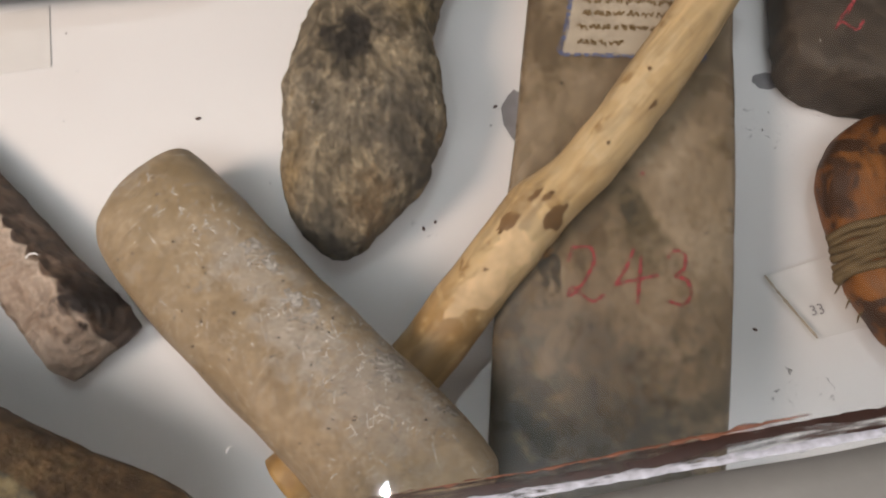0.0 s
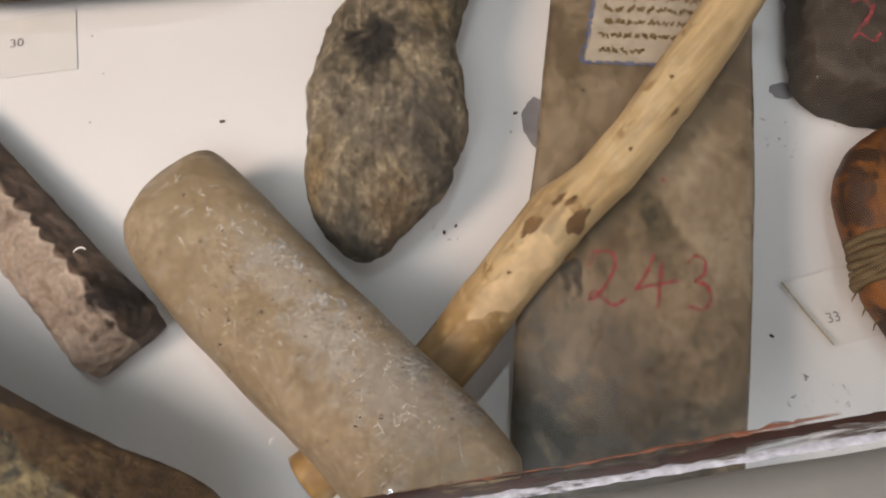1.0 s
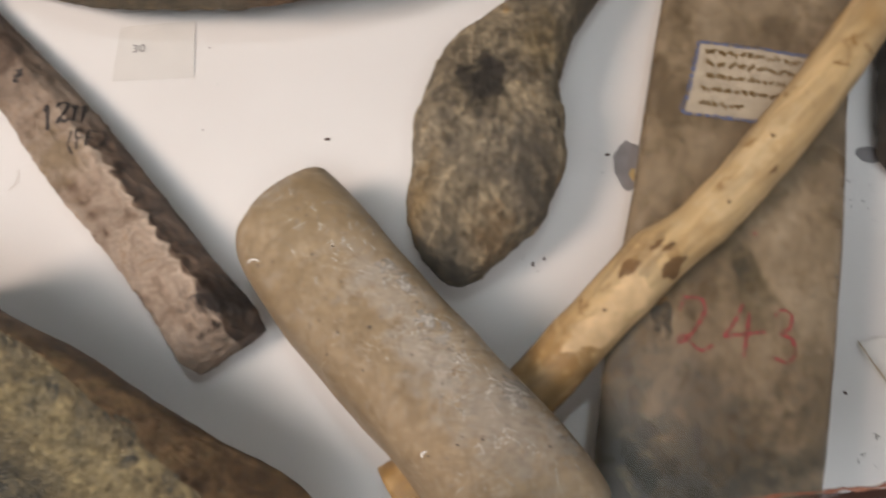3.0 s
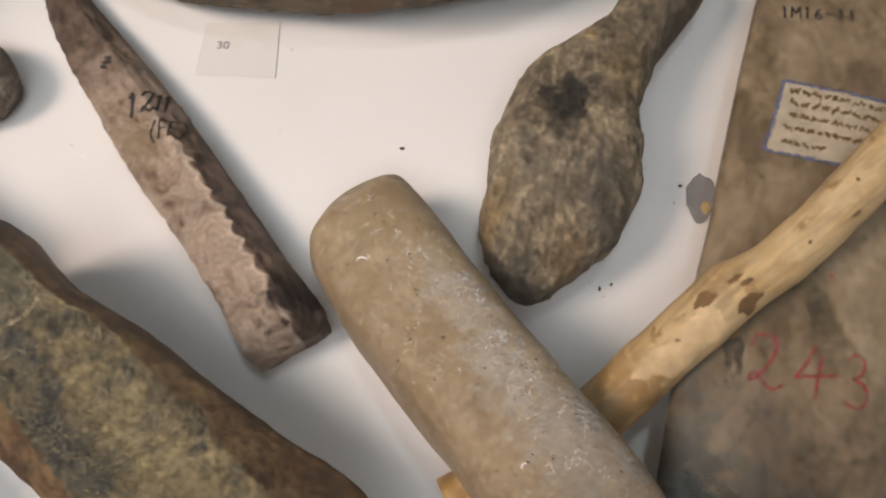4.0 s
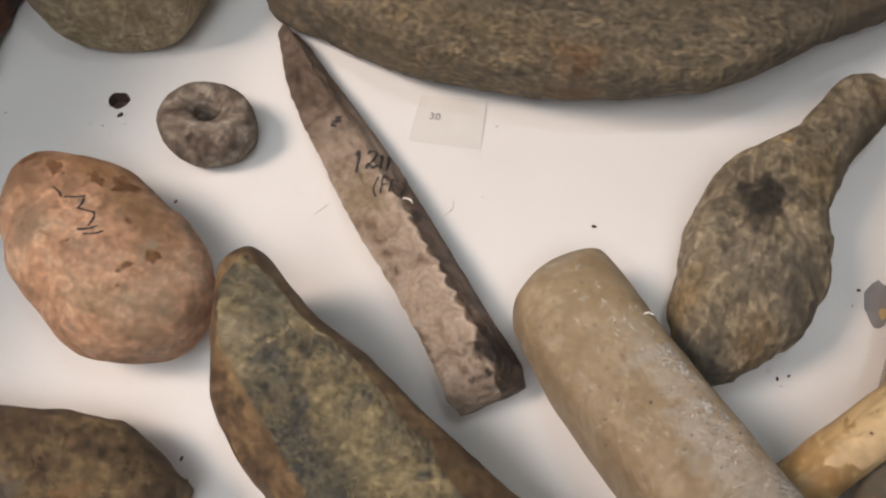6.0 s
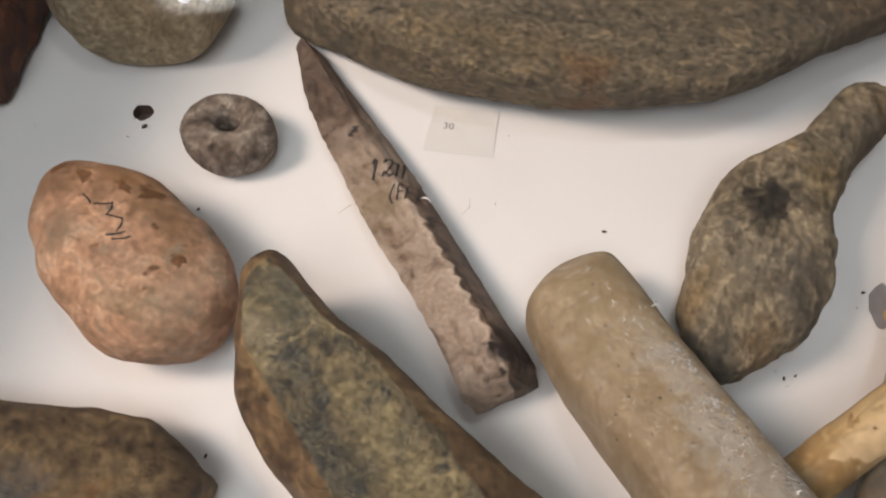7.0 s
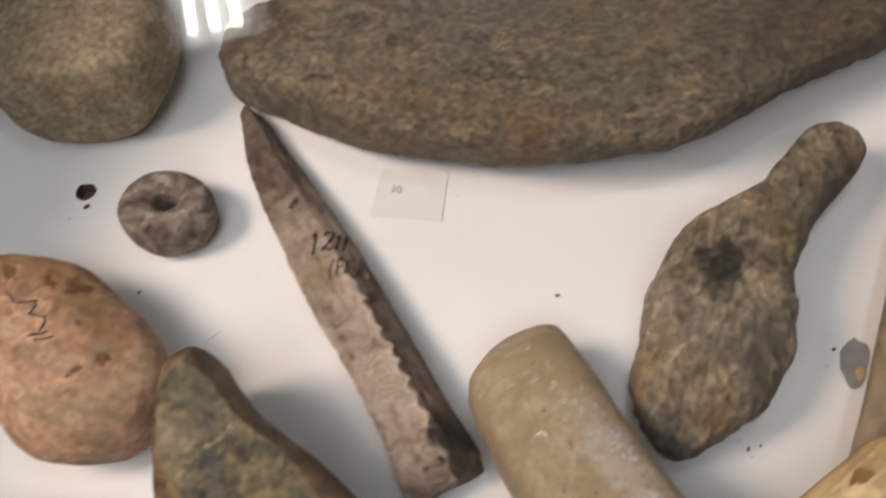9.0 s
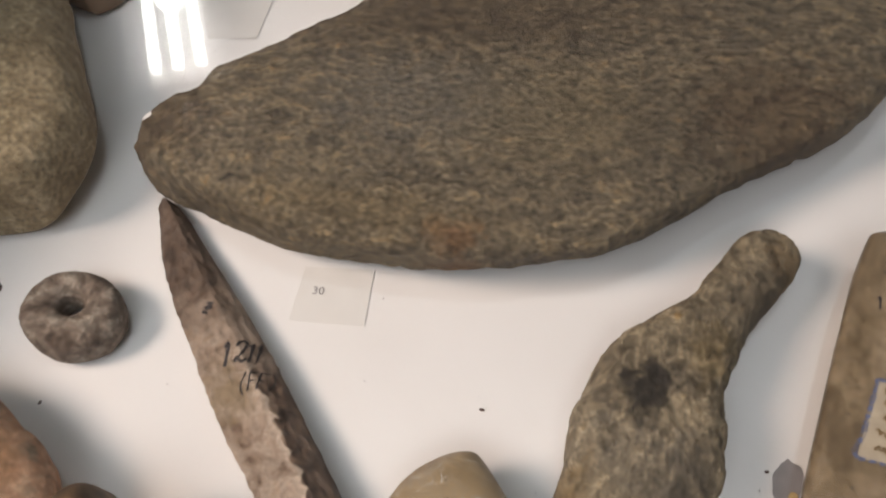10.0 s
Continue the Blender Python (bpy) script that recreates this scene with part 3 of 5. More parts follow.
def blot_bm(centre, rx, ry, tree=None, lift=0.0004, base=0.0, seed=0, rough=0.35, n=28, turn=0.0):
    """A flat patch with an uneven outline."""
    bm = bmesh.new()
    c = bm.verts.new((centre[0], centre[1], ground(tree, *centre, base) + lift))
    ct, sn = math.cos(radians(turn)), math.sin(radians(turn))
    rings = []
    for part_out in (0.2, 0.4, 0.6, 0.8, 1.0):
        ring = []
        for i in range(n):
            a = 2 * math.pi * i / n
            k = part_out * (1 + rough * noise.fractal(Vector((math.cos(a) * 1.6 + seed, math.sin(a) * 1.6, seed)), 0.8, 2, 3))
            dx, dy = rx * k * math.cos(a), ry * k * math.sin(a)
            x, y = centre[0] + dx * ct - dy * sn, centre[1] + dx * sn + dy * ct
            ring.append(bm.verts.new((x, y, ground(tree, x, y, base) + lift)))
        rings.append(ring)
    for i in range(n):
        bm.faces.new((c, rings[0][i], rings[0][(i + 1) % n]))
        for a, b in zip(rings, rings[1:]):
            bm.faces.new((a[i], b[i], b[(i + 1) % n], a[(i + 1) % n]))
    return bm


def text_bm(words, size, at, turn, tree=None, lift=0.0003, base=0.0):
    """Letters of the built-in font as a flat mesh."""
    cu = bpy.data.curves.new("letters", "FONT")
    cu.body, cu.size, cu.resolution_u = words, size, 3
    tmp = new("letters", cu)
    bpy.context.view_layer.update()
    me = bpy.data.meshes.new_from_object(tmp.evaluated_get(bpy.context.evaluated_depsgraph_get()))
    bm = bmesh.new()
    bm.from_mesh(me)
    bpy.data.objects.remove(tmp)
    bpy.data.curves.remove(cu)
    bpy.data.meshes.remove(me)
    m = Matrix.Translation((at[0], at[1], 0)) @ Matrix.Rotation(radians(turn), 4, "Z")
    for v in bm.verts:
        v.co = m @ v.co
        v.co.z = ground(tree, v.co.x, v.co.y, base) + lift
    return bm


# ---------------------------------------------------------------- the case and the room
X0, X1, Y0, Y1 = -0.64, 0.42, -0.32, 0.62
GLASS_Z = 0.169
# the board, with the drilled hole going through it
hole_at = (-0.3865, 0.0440)
bm = bmesh.new()
ring_in = []
for i in range(20):
    a = 2 * math.pi * i / 20
    k = 1 + 0.22 * noise.noise(Vector((math.cos(a) * 1.5, math.sin(a) * 1.5, 3)))
    ring_in.append(bm.verts.new((hole_at[0] + 0.0062 * k * math.cos(a), hole_at[1] + 0.0056 * k * math.sin(a), 0)))
outer = [bm.verts.new(p) for p in ((X0, Y0, 0), (X1, Y0, 0), (X1, Y1, 0), (X0, Y1, 0))]
edges = [bm.edges.new((ring_in[i], ring_in[(i + 1) % 20])) for i in range(20)] + [bm.edges.new((outer[i], outer[(i + 1) % 4])) for i in range(4)]
bmesh.ops.triangle_fill(bm, use_beauty=True, edges=edges)
bmesh.ops.delete(bm, geom=[f for f in bm.faces if (f.calc_center_median() - Vector((*hole_at, 0))).length < 0.003], context="FACES_ONLY")
low = [bm.verts.new((v.co.x, v.co.y, -0.008)) for v in ring_in]
for i in range(20):
    bm.faces.new((ring_in[i], ring_in[(i + 1) % 20], low[(i + 1) % 20], low[i]))
bm.faces.new(low)
board = thing("floor", bm, [BOARD, HOLE], "white painted display board with stains and small chips", "display board", kind="structure", smooth=False)
for f in board.data.polygons:
    if f.center.z < -0.001:
        f.material_index = 1
thing("base", box_bm((X0, Y0, -0.85), (X1, Y1, -0.0085)), ROOM, "wooden underside of the display case", "case base", kind="structure", smooth=False)
for nm, lo, hi in (("wall_west", (X0 - 0.02, Y0, -0.03), (X0, Y1, 0.175)), ("wall_east", (X1, Y0, -0.03), (X1 + 0.02, Y1, 0.175)),
                   ("wall_north", (X0 - 0.02, Y1, -0.03), (X1 + 0.02, Y1 + 0.02, 0.175)), ("wall_south", (X0 - 0.02, Y0 - 0.02, -0.03), (X1 + 0.02, Y0, 0.175))):
    thing(nm, box_bm(lo, hi), BOARD, "white painted side of the display case", "case wall", kind="structure", smooth=False)
pane = thing("window_1", box_bm((X0, Y0, GLASS_Z), (X1, Y1, GLASS_Z + 0.004)), GLASS, "clear dusty glass lid of the display case", "glass lid", kind="structure", smooth=False)
pane.visible_shadow = False

# the grey rail that holds the glass along the front, with putty and paint on the glass
RAIL_A, RAIL_B = Vector((-0.12, -0.1465)), Vector((0.41, -0.043))
rail_way = (RAIL_B - RAIL_A).normalized()
rail_side = Vector((-rail_way.y, rail_way.x))


def along(u, v, z):
    p = RAIL_A + rail_way * u + rail_side * v
    return (p.x, p.y, z)


bm = bmesh.new()
prof = ((-0.006, 0.1735), (-0.0075, 0.1765), (-0.012, 0.1785), (-0.03, 0.180), (-0.032, 0.1735))
rows = []
for i in range(60):
    u = 0.54 * i / 59
    rows.append([bm.verts.new(along(u, v + 0.0006 * noise.noise(Vector((u * 40, v * 90, 0))), z)) for v, z in prof])
for a, b in zip(rows, rows[1:]):
    for j in range(4):
        bm.faces.new((a[j], a[j + 1], b[j + 1], b[j]))
# added bar, out of view on the left, that throws shade over the board there
box_bm((X0 - 0.02, Y0, 0.1735), (-0.478, Y1, 0.195), bm)
thing("trim_1", bm, RAIL, "grey painted wooden rail along the glass edge, with an added unseen shading bar", "rail", kind="structure")


def strip(name, lo, hi, z, material, label, seed, jag=0.0005):
    bm = bmesh.new()
    rows = []
    for i in range(420):
        u = 0.005 + 0.53 * i / 419
        j0 = jag * noise.fractal(Vector((u * 180, seed, 0)), 0.7, 2, 4)
        j1 = jag * noise.fractal(Vector((u * 150, seed + 5, 0)), 0.7, 2, 4)
        k = min(1.0, max(0.12, (u - 0.13) / 0.085))
        top = hi * k + j1 * k if hi > 0 else hi + j1
        low = lo * k if lo > 0 else lo
        rows.append([bm.verts.new(along(u, low + j0, z)), bm.verts.new(along(u, (low + top) / 2, z + 0.0005)), bm.verts.new(along(u, top, z))])
    for a, b in zip(rows, rows[1:]):
        for j in range(2):
            bm.faces.new((a[j], a[j + 1], b[j + 1], b[j]))
    return thing(name, bm, material, label, "paint", kind="structure")


PUTTY = torn("white_putty", (0.55, 0.55, 0.60), 0.40, 0.50, 130, (0.4, 2.6, 1), (0, 0, -11), 0.6, 2.0)
BROWN_PAINT = torn("red_brown_paint", (0.040, 0.017, 0.011), 0.40, 0.50, 55, (0.35, 3.2, 1), (0, 0, -11), 0.45, 5.0)
BROWN_SMEAR = torn("red_brown_paint_smear", (0.21, 0.080, 0.042), 0.48, 0.60, 60, (0.25, 3.6, 1), (0, 0, -11), 0.5, 8.0)
strip("trim_2", -0.0048, -0.0030, GLASS_Z + 0.0048, PUTTY, "flaking white putty along the glass edge", 1)
strip("trim_3", -0.0030, 0.0014, GLASS_Z + 0.0044, BROWN_PAINT, "red brown paint along the glass edge", 2)
strip("trim_4", 0.0012, 0.0034, GLASS_Z + 0.0043, BROWN_SMEAR, "streaky red brown paint smear on the glass", 3, 0.0015)

# the room round the case
for nm, lo, hi in (("ceiling", (-3.2, -3.0, 1.75), (2.8, 3.2, 1.85)), ("ground", (-3.2, -3.0, -0.95), (2.8, 3.2, -0.85)),
                   ("wall_1", (-3.3, -3.0, -0.95), (-3.2, 3.2, 1.85)), ("wall_2", (2.8, -3.0, -0.95), (2.9, 3.2, 1.85)),
                   ("wall_3", (-3.2, 3.2, -0.95), (2.8, 3.3, 1.85)), ("wall_4", (-3.2, -3.1, -0.95), (2.8, -3.0, 1.85))):
    thing(nm, box_bm(lo, hi), BOARD if nm == "ceiling" else ROOM, "plain pale room surface round the case", "room surface", kind="structure", smooth=False)

lamp = tagged(new("ceiling_lamp"), "white ceiling lamp with glowing tubes", "ceiling lamp")
lamp.location = (CEIL[0], CEIL[1], CEIL[2])
part("housing", box_bm((-0.15, -0.20, 0.035), (0.15, 0.20, 0.068)), BOARD, lamp, smooth=False)
for dx in (-0.062, 0.0, 0.062):
    part("tube", tube_bm([(dx, -0.17, 0.0), (dx, 0.0, 0.0), (dx, 0.17, 0.0)], [0.017, 0.017, 0.017], 16, 3), TUBE, lamp, "glowing white tube")
lamp.rotation_euler = (0, 0, radians(34))
# housing for the added fill light, never in view
panel = tagged(new("fill_panel"), "added wide white fill panel, out of view", "ceiling lamp")
panel.location = FILL_PANEL
part("housing", box_bm((-0.62, -0.62, 0.03), (0.62, 0.62, 0.07)), BOARD, panel, smooth=False)
spot = tagged(new("overhead_lamp"), "small bluish white overhead lamp", "ceiling lamp")
spot.location = OVERHEAD
part("housing", box_bm((-0.03, -0.05, 0.012), (0.03, 0.05, 0.05)), BOARD, spot, smooth=False)
part("tube", tube_bm([(0, -0.022, 0), (0, 0, 0), (0, 0.022, 0)], [0.004, 0.004, 0.004], 10, 3), TUBE_BLUE, spot, "glowing bluish tube")

# ---------------------------------------------------------------- the stones
# polished axe head lying on its wooden haft
axe = tagged(new("hafted_axe"), "polished grey stone axe head lying across a peeled branch haft", "stone axe")
AXE_ST = [(-0.073, -0.004, 0.006, 0.010, 0.030), (-0.068, -0.0085, 0.012, 0.008, 0.034), (-0.06, -0.0125, 0.0165, 0.006, 0.037), (-0.047, -0.0172, 0.0199, 0.005, 0.040), (-0.035, -0.0200, 0.0211, 0.004, 0.042),
          (0.004, -0.0283, 0.0223, 0.003, 0.045), (0.059, -0.0318, 0.0232, 0.003, 0.047), (0.147, -0.0329, 0.0237, 0.004, 0.050), (0.258, -0.0328, 0.0238, 0.006, 0.055), (0.368, -0.0318, 0.0242, 0.008, 0.061), (0.478, -0.0309, 0.0242, 0.011, 0.067),
          (0.589, -0.0292, 0.0248, 0.016, 0.072), (0.699, -0.0273, 0.0253, 0.020, 0.077), (0.809, -0.0260, 0.0262, 0.024, 0.082), (0.898, -0.0257, 0.0268, 0.029, 0.085), (0.964, -0.0254, 0.0266, 0.032, 0.087), (1.03, -0.0245, 0.0255, 0.036, 0.086), (1.06, -0.021, 0.022, 0.042, 0.081), (1.07, -0.012, 0.013, 0.052, 0.072)]
bm = loft((-0.118, 0.008), (-0.006, -0.113), AXE_ST, oval(3.0, 2.9), 130, 130, 0.0006, 0.03, 0.00012, 0.004, 3,
          cuts=(((-0.016, -0.106, 0.0850), (0.10, -0.30, 1)), ((0.010, -0.100, 0.0835), (0.40, -0.22, 1))))
head = part("axe_head", bm, AXE, axe, "polished grey stone head with white scratches")
haft_pts = [(-0.0575, -0.1035, 0.022), (-0.034, -0.0845, 0.028), (-0.0106, -0.0620, 0.037), (0.0070, -0.0384, 0.045), (0.0209, -0.0206, 0.050), (0.0314, -0.0068, 0.053), (0.0410, 0.0022, 0.055),
            (0.0518, 0.0133, 0.057), (0.0647, 0.0305, 0.059), (0.0769, 0.0481, 0.061), (0.0894, 0.0670, 0.062), (0.1010, 0.0860, 0.063), (0.1125, 0.106, 0.063), (0.125, 0.128, 0.062)]
bm = tube_bm(haft_pts, [0.0108, 0.0112, 0.0118, 0.0117, 0.0119, 0.0124, 0.0110, 0.0106, 0.0109, 0.0112, 0.0112, 0.0112, 0.0112, 0.0110], 40, 12, None, 0.0006, 2)
haft = part("haft", bm, HAFT, axe, "peeled yellow wooden branch with bark scars")
haft_tree = settle(haft)
for nm, c, rx, ry, mat, sd in (("bare_patch", (0.0105, -0.0385), 0.0150, 0.0056, HAFT_PALE, 3), ("bare_patch", (0.0225, -0.0245), 0.0080, 0.0062, HAFT_PALE, 21), ("bark_scar", (0.0205, -0.0150), 0.0046, 0.0024, BARK, 1),
                               ("bark_scar", (0.0375, -0.0125), 0.0062, 0.0024, BARK, 5), ("bark_scar", (0.0300, -0.0052), 0.0035, 0.0011, BARK, 8),
                               ("bark_scar", (0.0350, -0.0050), 0.0028, 0.0013, BARK, 9), ("bark_scar", (0.0364, -0.0214), 0.0030, 0.0010, BARK, 14), ("bark_scar", (0.0748, 0.0330), 0.0026, 0.0007, BARK, 11),
                               ("bark_scar", (0.0735, 0.0468), 0.0011, 0.0008, BARK, 13), ("bark_scar", (0.0570, 0.0160), 0.0008, 0.0007, BARK, 17), ("bark_scar", (0.0129, -0.0320), 0.0010, 0.0008, BARK, 19)):
    part(nm, blot_bm(c, rx, ry, haft_tree, 0.00025, 0.05, sd, 0.6, 40, 46), mat, haft, "pale bare wood patch" if nm == "bare_patch" else "dark bark scar")


def scratch_lines(count, centre, way, spread, length, seed, lean):
    """Short straight marks strewn round a centre: spread along and across the way, leaning about the given angles."""
    rng = random.Random(seed)
    way = Vector(way).normalized()
    side = Vector((-way.y, way.x))
    lines = []
    for _ in range(count):
        c = Vector(centre) + way * rng.gauss(0, spread[0]) + side * rng.gauss(0, spread[1])
        a = radians(rng.choice(lean) + rng.gauss(0, 14))
        d = Vector((math.cos(a), math.sin(a))) * length * rng.uniform(0.25, 1.0) ** 1.5
        b = Vector((-d.y, d.x)) * rng.uniform(-0.05, 0.05)
        lines.append([c - d / 2, c + b, c + d / 2])
    return lines


def on_top(lines, tree, least):
    """The marks that lie wholly on the thing's upper side."""
    return [l for l in lines if all(ground(tree, q.x, q.y, -1) > least for q in l)]


AXE_MARK = torn("pale_scratch", (0.64, 0.60, 0.54), 0.36, 0.58, 260, rough=0.6)
head_tree = settle(head)
axe_way = (0.112, -0.121)
for c, sp, n, sd in (((-0.052, -0.048), (0.040, 0.010), 120, 1), ((-0.022, -0.078), (0.022, 0.013), 150, 2), ((-0.095, -0.010), (0.022, 0.012), 60, 3)):
    part("scratches", stroke_bm(on_top(scratch_lines(n, c, axe_way, sp, 0.0052, sd, (-75, -40, 25, 60)), head_tree, 0.025), 0.00042, head_tree, 0.00012, 0, sd), AXE_MARK, head, "fine whitish scratches")["kind"] = "stuff"
PIT = plain("dark_pit", (0.06, 0.045, 0.035), 0.8, 0.2, 0.3, 300)
rng = random.Random(3)
pits = [[Vector((x, y)), Vector((x + rng.uniform(0.0004, 0.0014), y + rng.uniform(-0.0006, 0.0006)))] for x, y in ((rng.uniform(-0.12, 0.015), rng.uniform(-0.10, 0.02)) for _ in range(34))]
part("pits", stroke_bm(on_top(pits, head_tree, 0.025), 0.0005, head_tree, 0.00014, 0, 5), PIT, head, "tiny dark pits")["kind"] = "stuff"
# flat dark arcs painted as the shade inside shallow flake hollows
SCAR_SHADE = torn("shallow_flake_shade", (0.22, 0.168, 0.110), 0.50, 0.80, 240, rough=0.6)
scars = []
for cx, cy, radius, a0, a1 in ((-0.0470, -0.0520, 0.0115, 150, 290), (-0.0465, -0.0515, 0.0090, 160, 280), (-0.0455, -0.0500, 0.0150, 175, 300), (-0.0390, -0.0480, 0.0060, -40, 130)):
    scars.append([Vector((cx + radius * math.cos(radians(a0 + (a1 - a0) * k / 7)), cy + 0.72 * radius * math.sin(radians(a0 + (a1 - a0) * k / 7)))) for k in range(8)])
part("flake_scar_shade", stroke_bm(on_top(scars, head_tree, 0.025), 0.0009, head_tree, 0.00013, 0, 6), SCAR_SHADE, head, "painted shade of shallow curved flake scars")
CALCITE = torn("whitish_crust", (0.54, 0.50, 0.45), 0.44, 0.62, 190, rough=0.65)
for c, rx, ry, sd, tn in (((-0.068, -0.028), 0.0110, 0.0042, 2, -45), ((-0.050, -0.052), 0.0100, 0.0050, 7, -50), ((-0.018, -0.073), 0.0080, 0.0050, 4, -30), ((0.000, -0.086), 0.0045, 0.0030, 9, -30)):
    part("crust", blot_bm(c, rx, ry, head_tree, 0.00016, 0.04, sd, 0.7, 40, tn), CALCITE, head, "whitish crust")

# tall slab with the red number
SLAB_ST = [(-0.20, -0.036, 0.036, 0.004, 0.040), (-0.17, -0.0415, 0.044, 0.003, 0.045), (0.0, -0.0455, 0.0470, 0.003, 0.048), (0.211, -0.0462, 0.0468, 0.003, 0.048), (0.348, -0.0457, 0.0471, 0.003, 0.048), (0.485, -0.0457, 0.0474, 0.003, 0.048),
           (0.622, -0.0463, 0.0466, 0.003, 0.048), (0.759, -0.0465, 0.0457, 0.003, 0.048), (0.85, -0.0452, 0.0448, 0.002, 0.0472), (0.93, -0.0438, 0.0438, 0.002, 0.0448), (1.033, -0.0410, 0.0419, 0.002, 0.0395), (1.129, -0.0384, 0.0405, 0.002, 0.033), (1.17, -0.034, 0.036, 0.004, 0.026)]
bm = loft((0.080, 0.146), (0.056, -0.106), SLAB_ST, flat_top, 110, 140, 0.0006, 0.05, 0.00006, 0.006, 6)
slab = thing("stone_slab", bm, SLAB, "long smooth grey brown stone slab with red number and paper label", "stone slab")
slab_tree = settle(slab)
TWO = [[(0.12, 0.72), (0.25, 0.98), (0.62, 1.0), (0.75, 0.78), (0.60, 0.48), (0.25, 0.14), (0.10, 0.10), (0.22, 0.26), (0.45, 0.12), (0.70, 0.0), (0.98, 0.12)]]
FOUR = [[(0.46, 1.0), (0.25, 0.62), (0.0, 0.34), (0.40, 0.42), (1.0, 0.52)], [(0.62, 0.86), (0.56, 0.40), (0.50, 0.0)]]
THREE = [[(0.20, 0.86), (0.45, 1.0), (0.70, 0.88), (0.62, 0.64), (0.38, 0.52), (0.68, 0.46), (0.78, 0.22), (0.52, 0.0), (0.12, 0.08)]]


def digit(name, lines, at, right, up, width, material, owner, tree, label, seed=1):
    return part(name, stroke_bm(place_lines(lines, at, right, up), width, tree, 0.0003, 0.045, seed), material, owner, label)


for lines, at, sx in ((TWO, (0.0420, -0.0392), 0.0155), (FOUR, (0.0610, -0.0395), 0.0165), (THREE, (0.0785, -0.0392), 0.0140)):
    digit("red_digit", lines, at, (sx, 0.0005), (0.0005, 0.0218), 0.0012, RED, slab, slab_tree, "faded red ink digit", 4)
digit("red_dot", [[(0, 0), (1, 0.3)]], (0.0733, 0.0142), (0.0016, 0), (0, 0.002), 0.0016, RED, slab, slab_tree, "small red ink dot")
part("stain", blot_bm((0.0378, -0.0282), 0.0050, 0.0075, slab_tree, 0.00025, 0.045, 4, 0.5), torn("oily_stain", (0.085, 0.07, 0.052), 0.38, 0.58, 160, rough=0.35), slab, "dark oily stain")
part("stain", blot_bm((0.0700, 0.0000), 0.0045, 0.0095, slab_tree, 0.00025, 0.045, 9, 0.5), torn("faint_stain", (0.10, 0.085, 0.06), 0.46, 0.66, 120, rough=0.4), slab, "dark oily stain")
label_c = [(0.0505, 0.1085), (0.1060, 0.1070), (0.1035, 0.0690), (0.0445, 0.0690)]
paper = part("paper_label", sheet_bm(label_c, slab_tree, 0.0004, 0.045, 14), PAPER, slab, "old paper label with blue border and brown writing")


def on_label(s, t):
    c = [Vector(p) for p in label_c]
    return (c[0] * (1 - s) + c[1] * s) * (1 - t) + (c[3] * (1 - s) + c[2] * s) * t


for a, b in (((0, 0.0), (1, 0.0)), ((0.0, 1.0), (1.0, 1.0)), ((0.0, 0.0), (0.0, 0.75)), ((1, 0), (1, 1)), ((0.0, 0.74), (-0.03, 0.96)), ((-0.03, 0.96), (0.03, 1.02))):
    line = [on_label(a[0] + (b[0] - a[0]) * k / 8, a[1] + (b[1] - a[1]) * k / 8) for k in range(9)]
    part("border", stroke_bm([line], 0.0021, slab_tree, 0.0006, 0.045, 7), BLUE, paper, "printed blue border")
rng = random.Random(5)
for row, t in enumerate((0.12, 0.29, 0.46, 0.64, 0.84)):
    s0 = 0.07 + 0.02 * (row % 3)
    while s0 < (0.92 if row < 4 else 0.35):
        w = rng.uniform(0.03, 0.11)
        tilt = rng.uniform(-0.035, 0.035)
        wave = rng.uniform(0, 6)
        word = [on_label(min(s0 + w * k / 6, 0.97), t + tilt * (1 - k / 3) + rng.uniform(0.02, 0.045) * math.sin(k * 2.3 + wave)) for k in range(7)]
        part("writing_bar", stroke_bm([word], rng.uniform(0.0006, 0.0012), slab_tree, 0.0007, 0.045, row), SEPIA, paper)
        s0 += w + rng.uniform(0.008, 0.03)
# black number on the slab
INK = {"1": [[(0.3, 0.8), (0.55, 1.0), (0.5, 0.0)]], "M": [[(0, 0), (0.1, 1), (0.5, 0.4), (0.9, 1), (1, 0)]], "6": [[(0.8, 0.9), (0.3, 0.6), (0.15, 0.2), (0.5, 0.0), (0.85, 0.25), (0.5, 0.45), (0.2, 0.25)]],
       "-": [[(0.1, 0.5), (0.8, 0.5)]], "2": TWO, "(": [[(0.7, 1.1), (0.3, 0.5), (0.7, -0.1)]], ")": [[(0.3, 1.1), (0.7, 0.5), (0.3, -0.1)]],
       "F": [[(0.15, 0), (0.2, 1), (0.9, 1)], [(0.18, 0.55), (0.75, 0.55)]], "7": [[(0.1, 1), (0.9, 1), (0.4, 0)]], "S": [[(0.1, 0.9), (0.7, 0.8), (0.3, 0.5), (0.9, 0.5), (0.4, 0.2), (1.0, 0.0)]]}


def write(word, at, right, up, step, width, owner, tree, name="ink_letter"):
    for k, ch in enumerate(word):
        o = Vector(at) + Vector(right) * step * k
        part(name, stroke_bm(place_lines(INK[ch], o, right, up), width, tree, 0.0003, 0.02, k), BLACK, owner, "black ink letter")


write("1M16-11", (0.0470, 0.1450), (0.0042, 0.0007), (-0.0004, 0.0068), 1.25, 0.0009, slab, slab_tree)

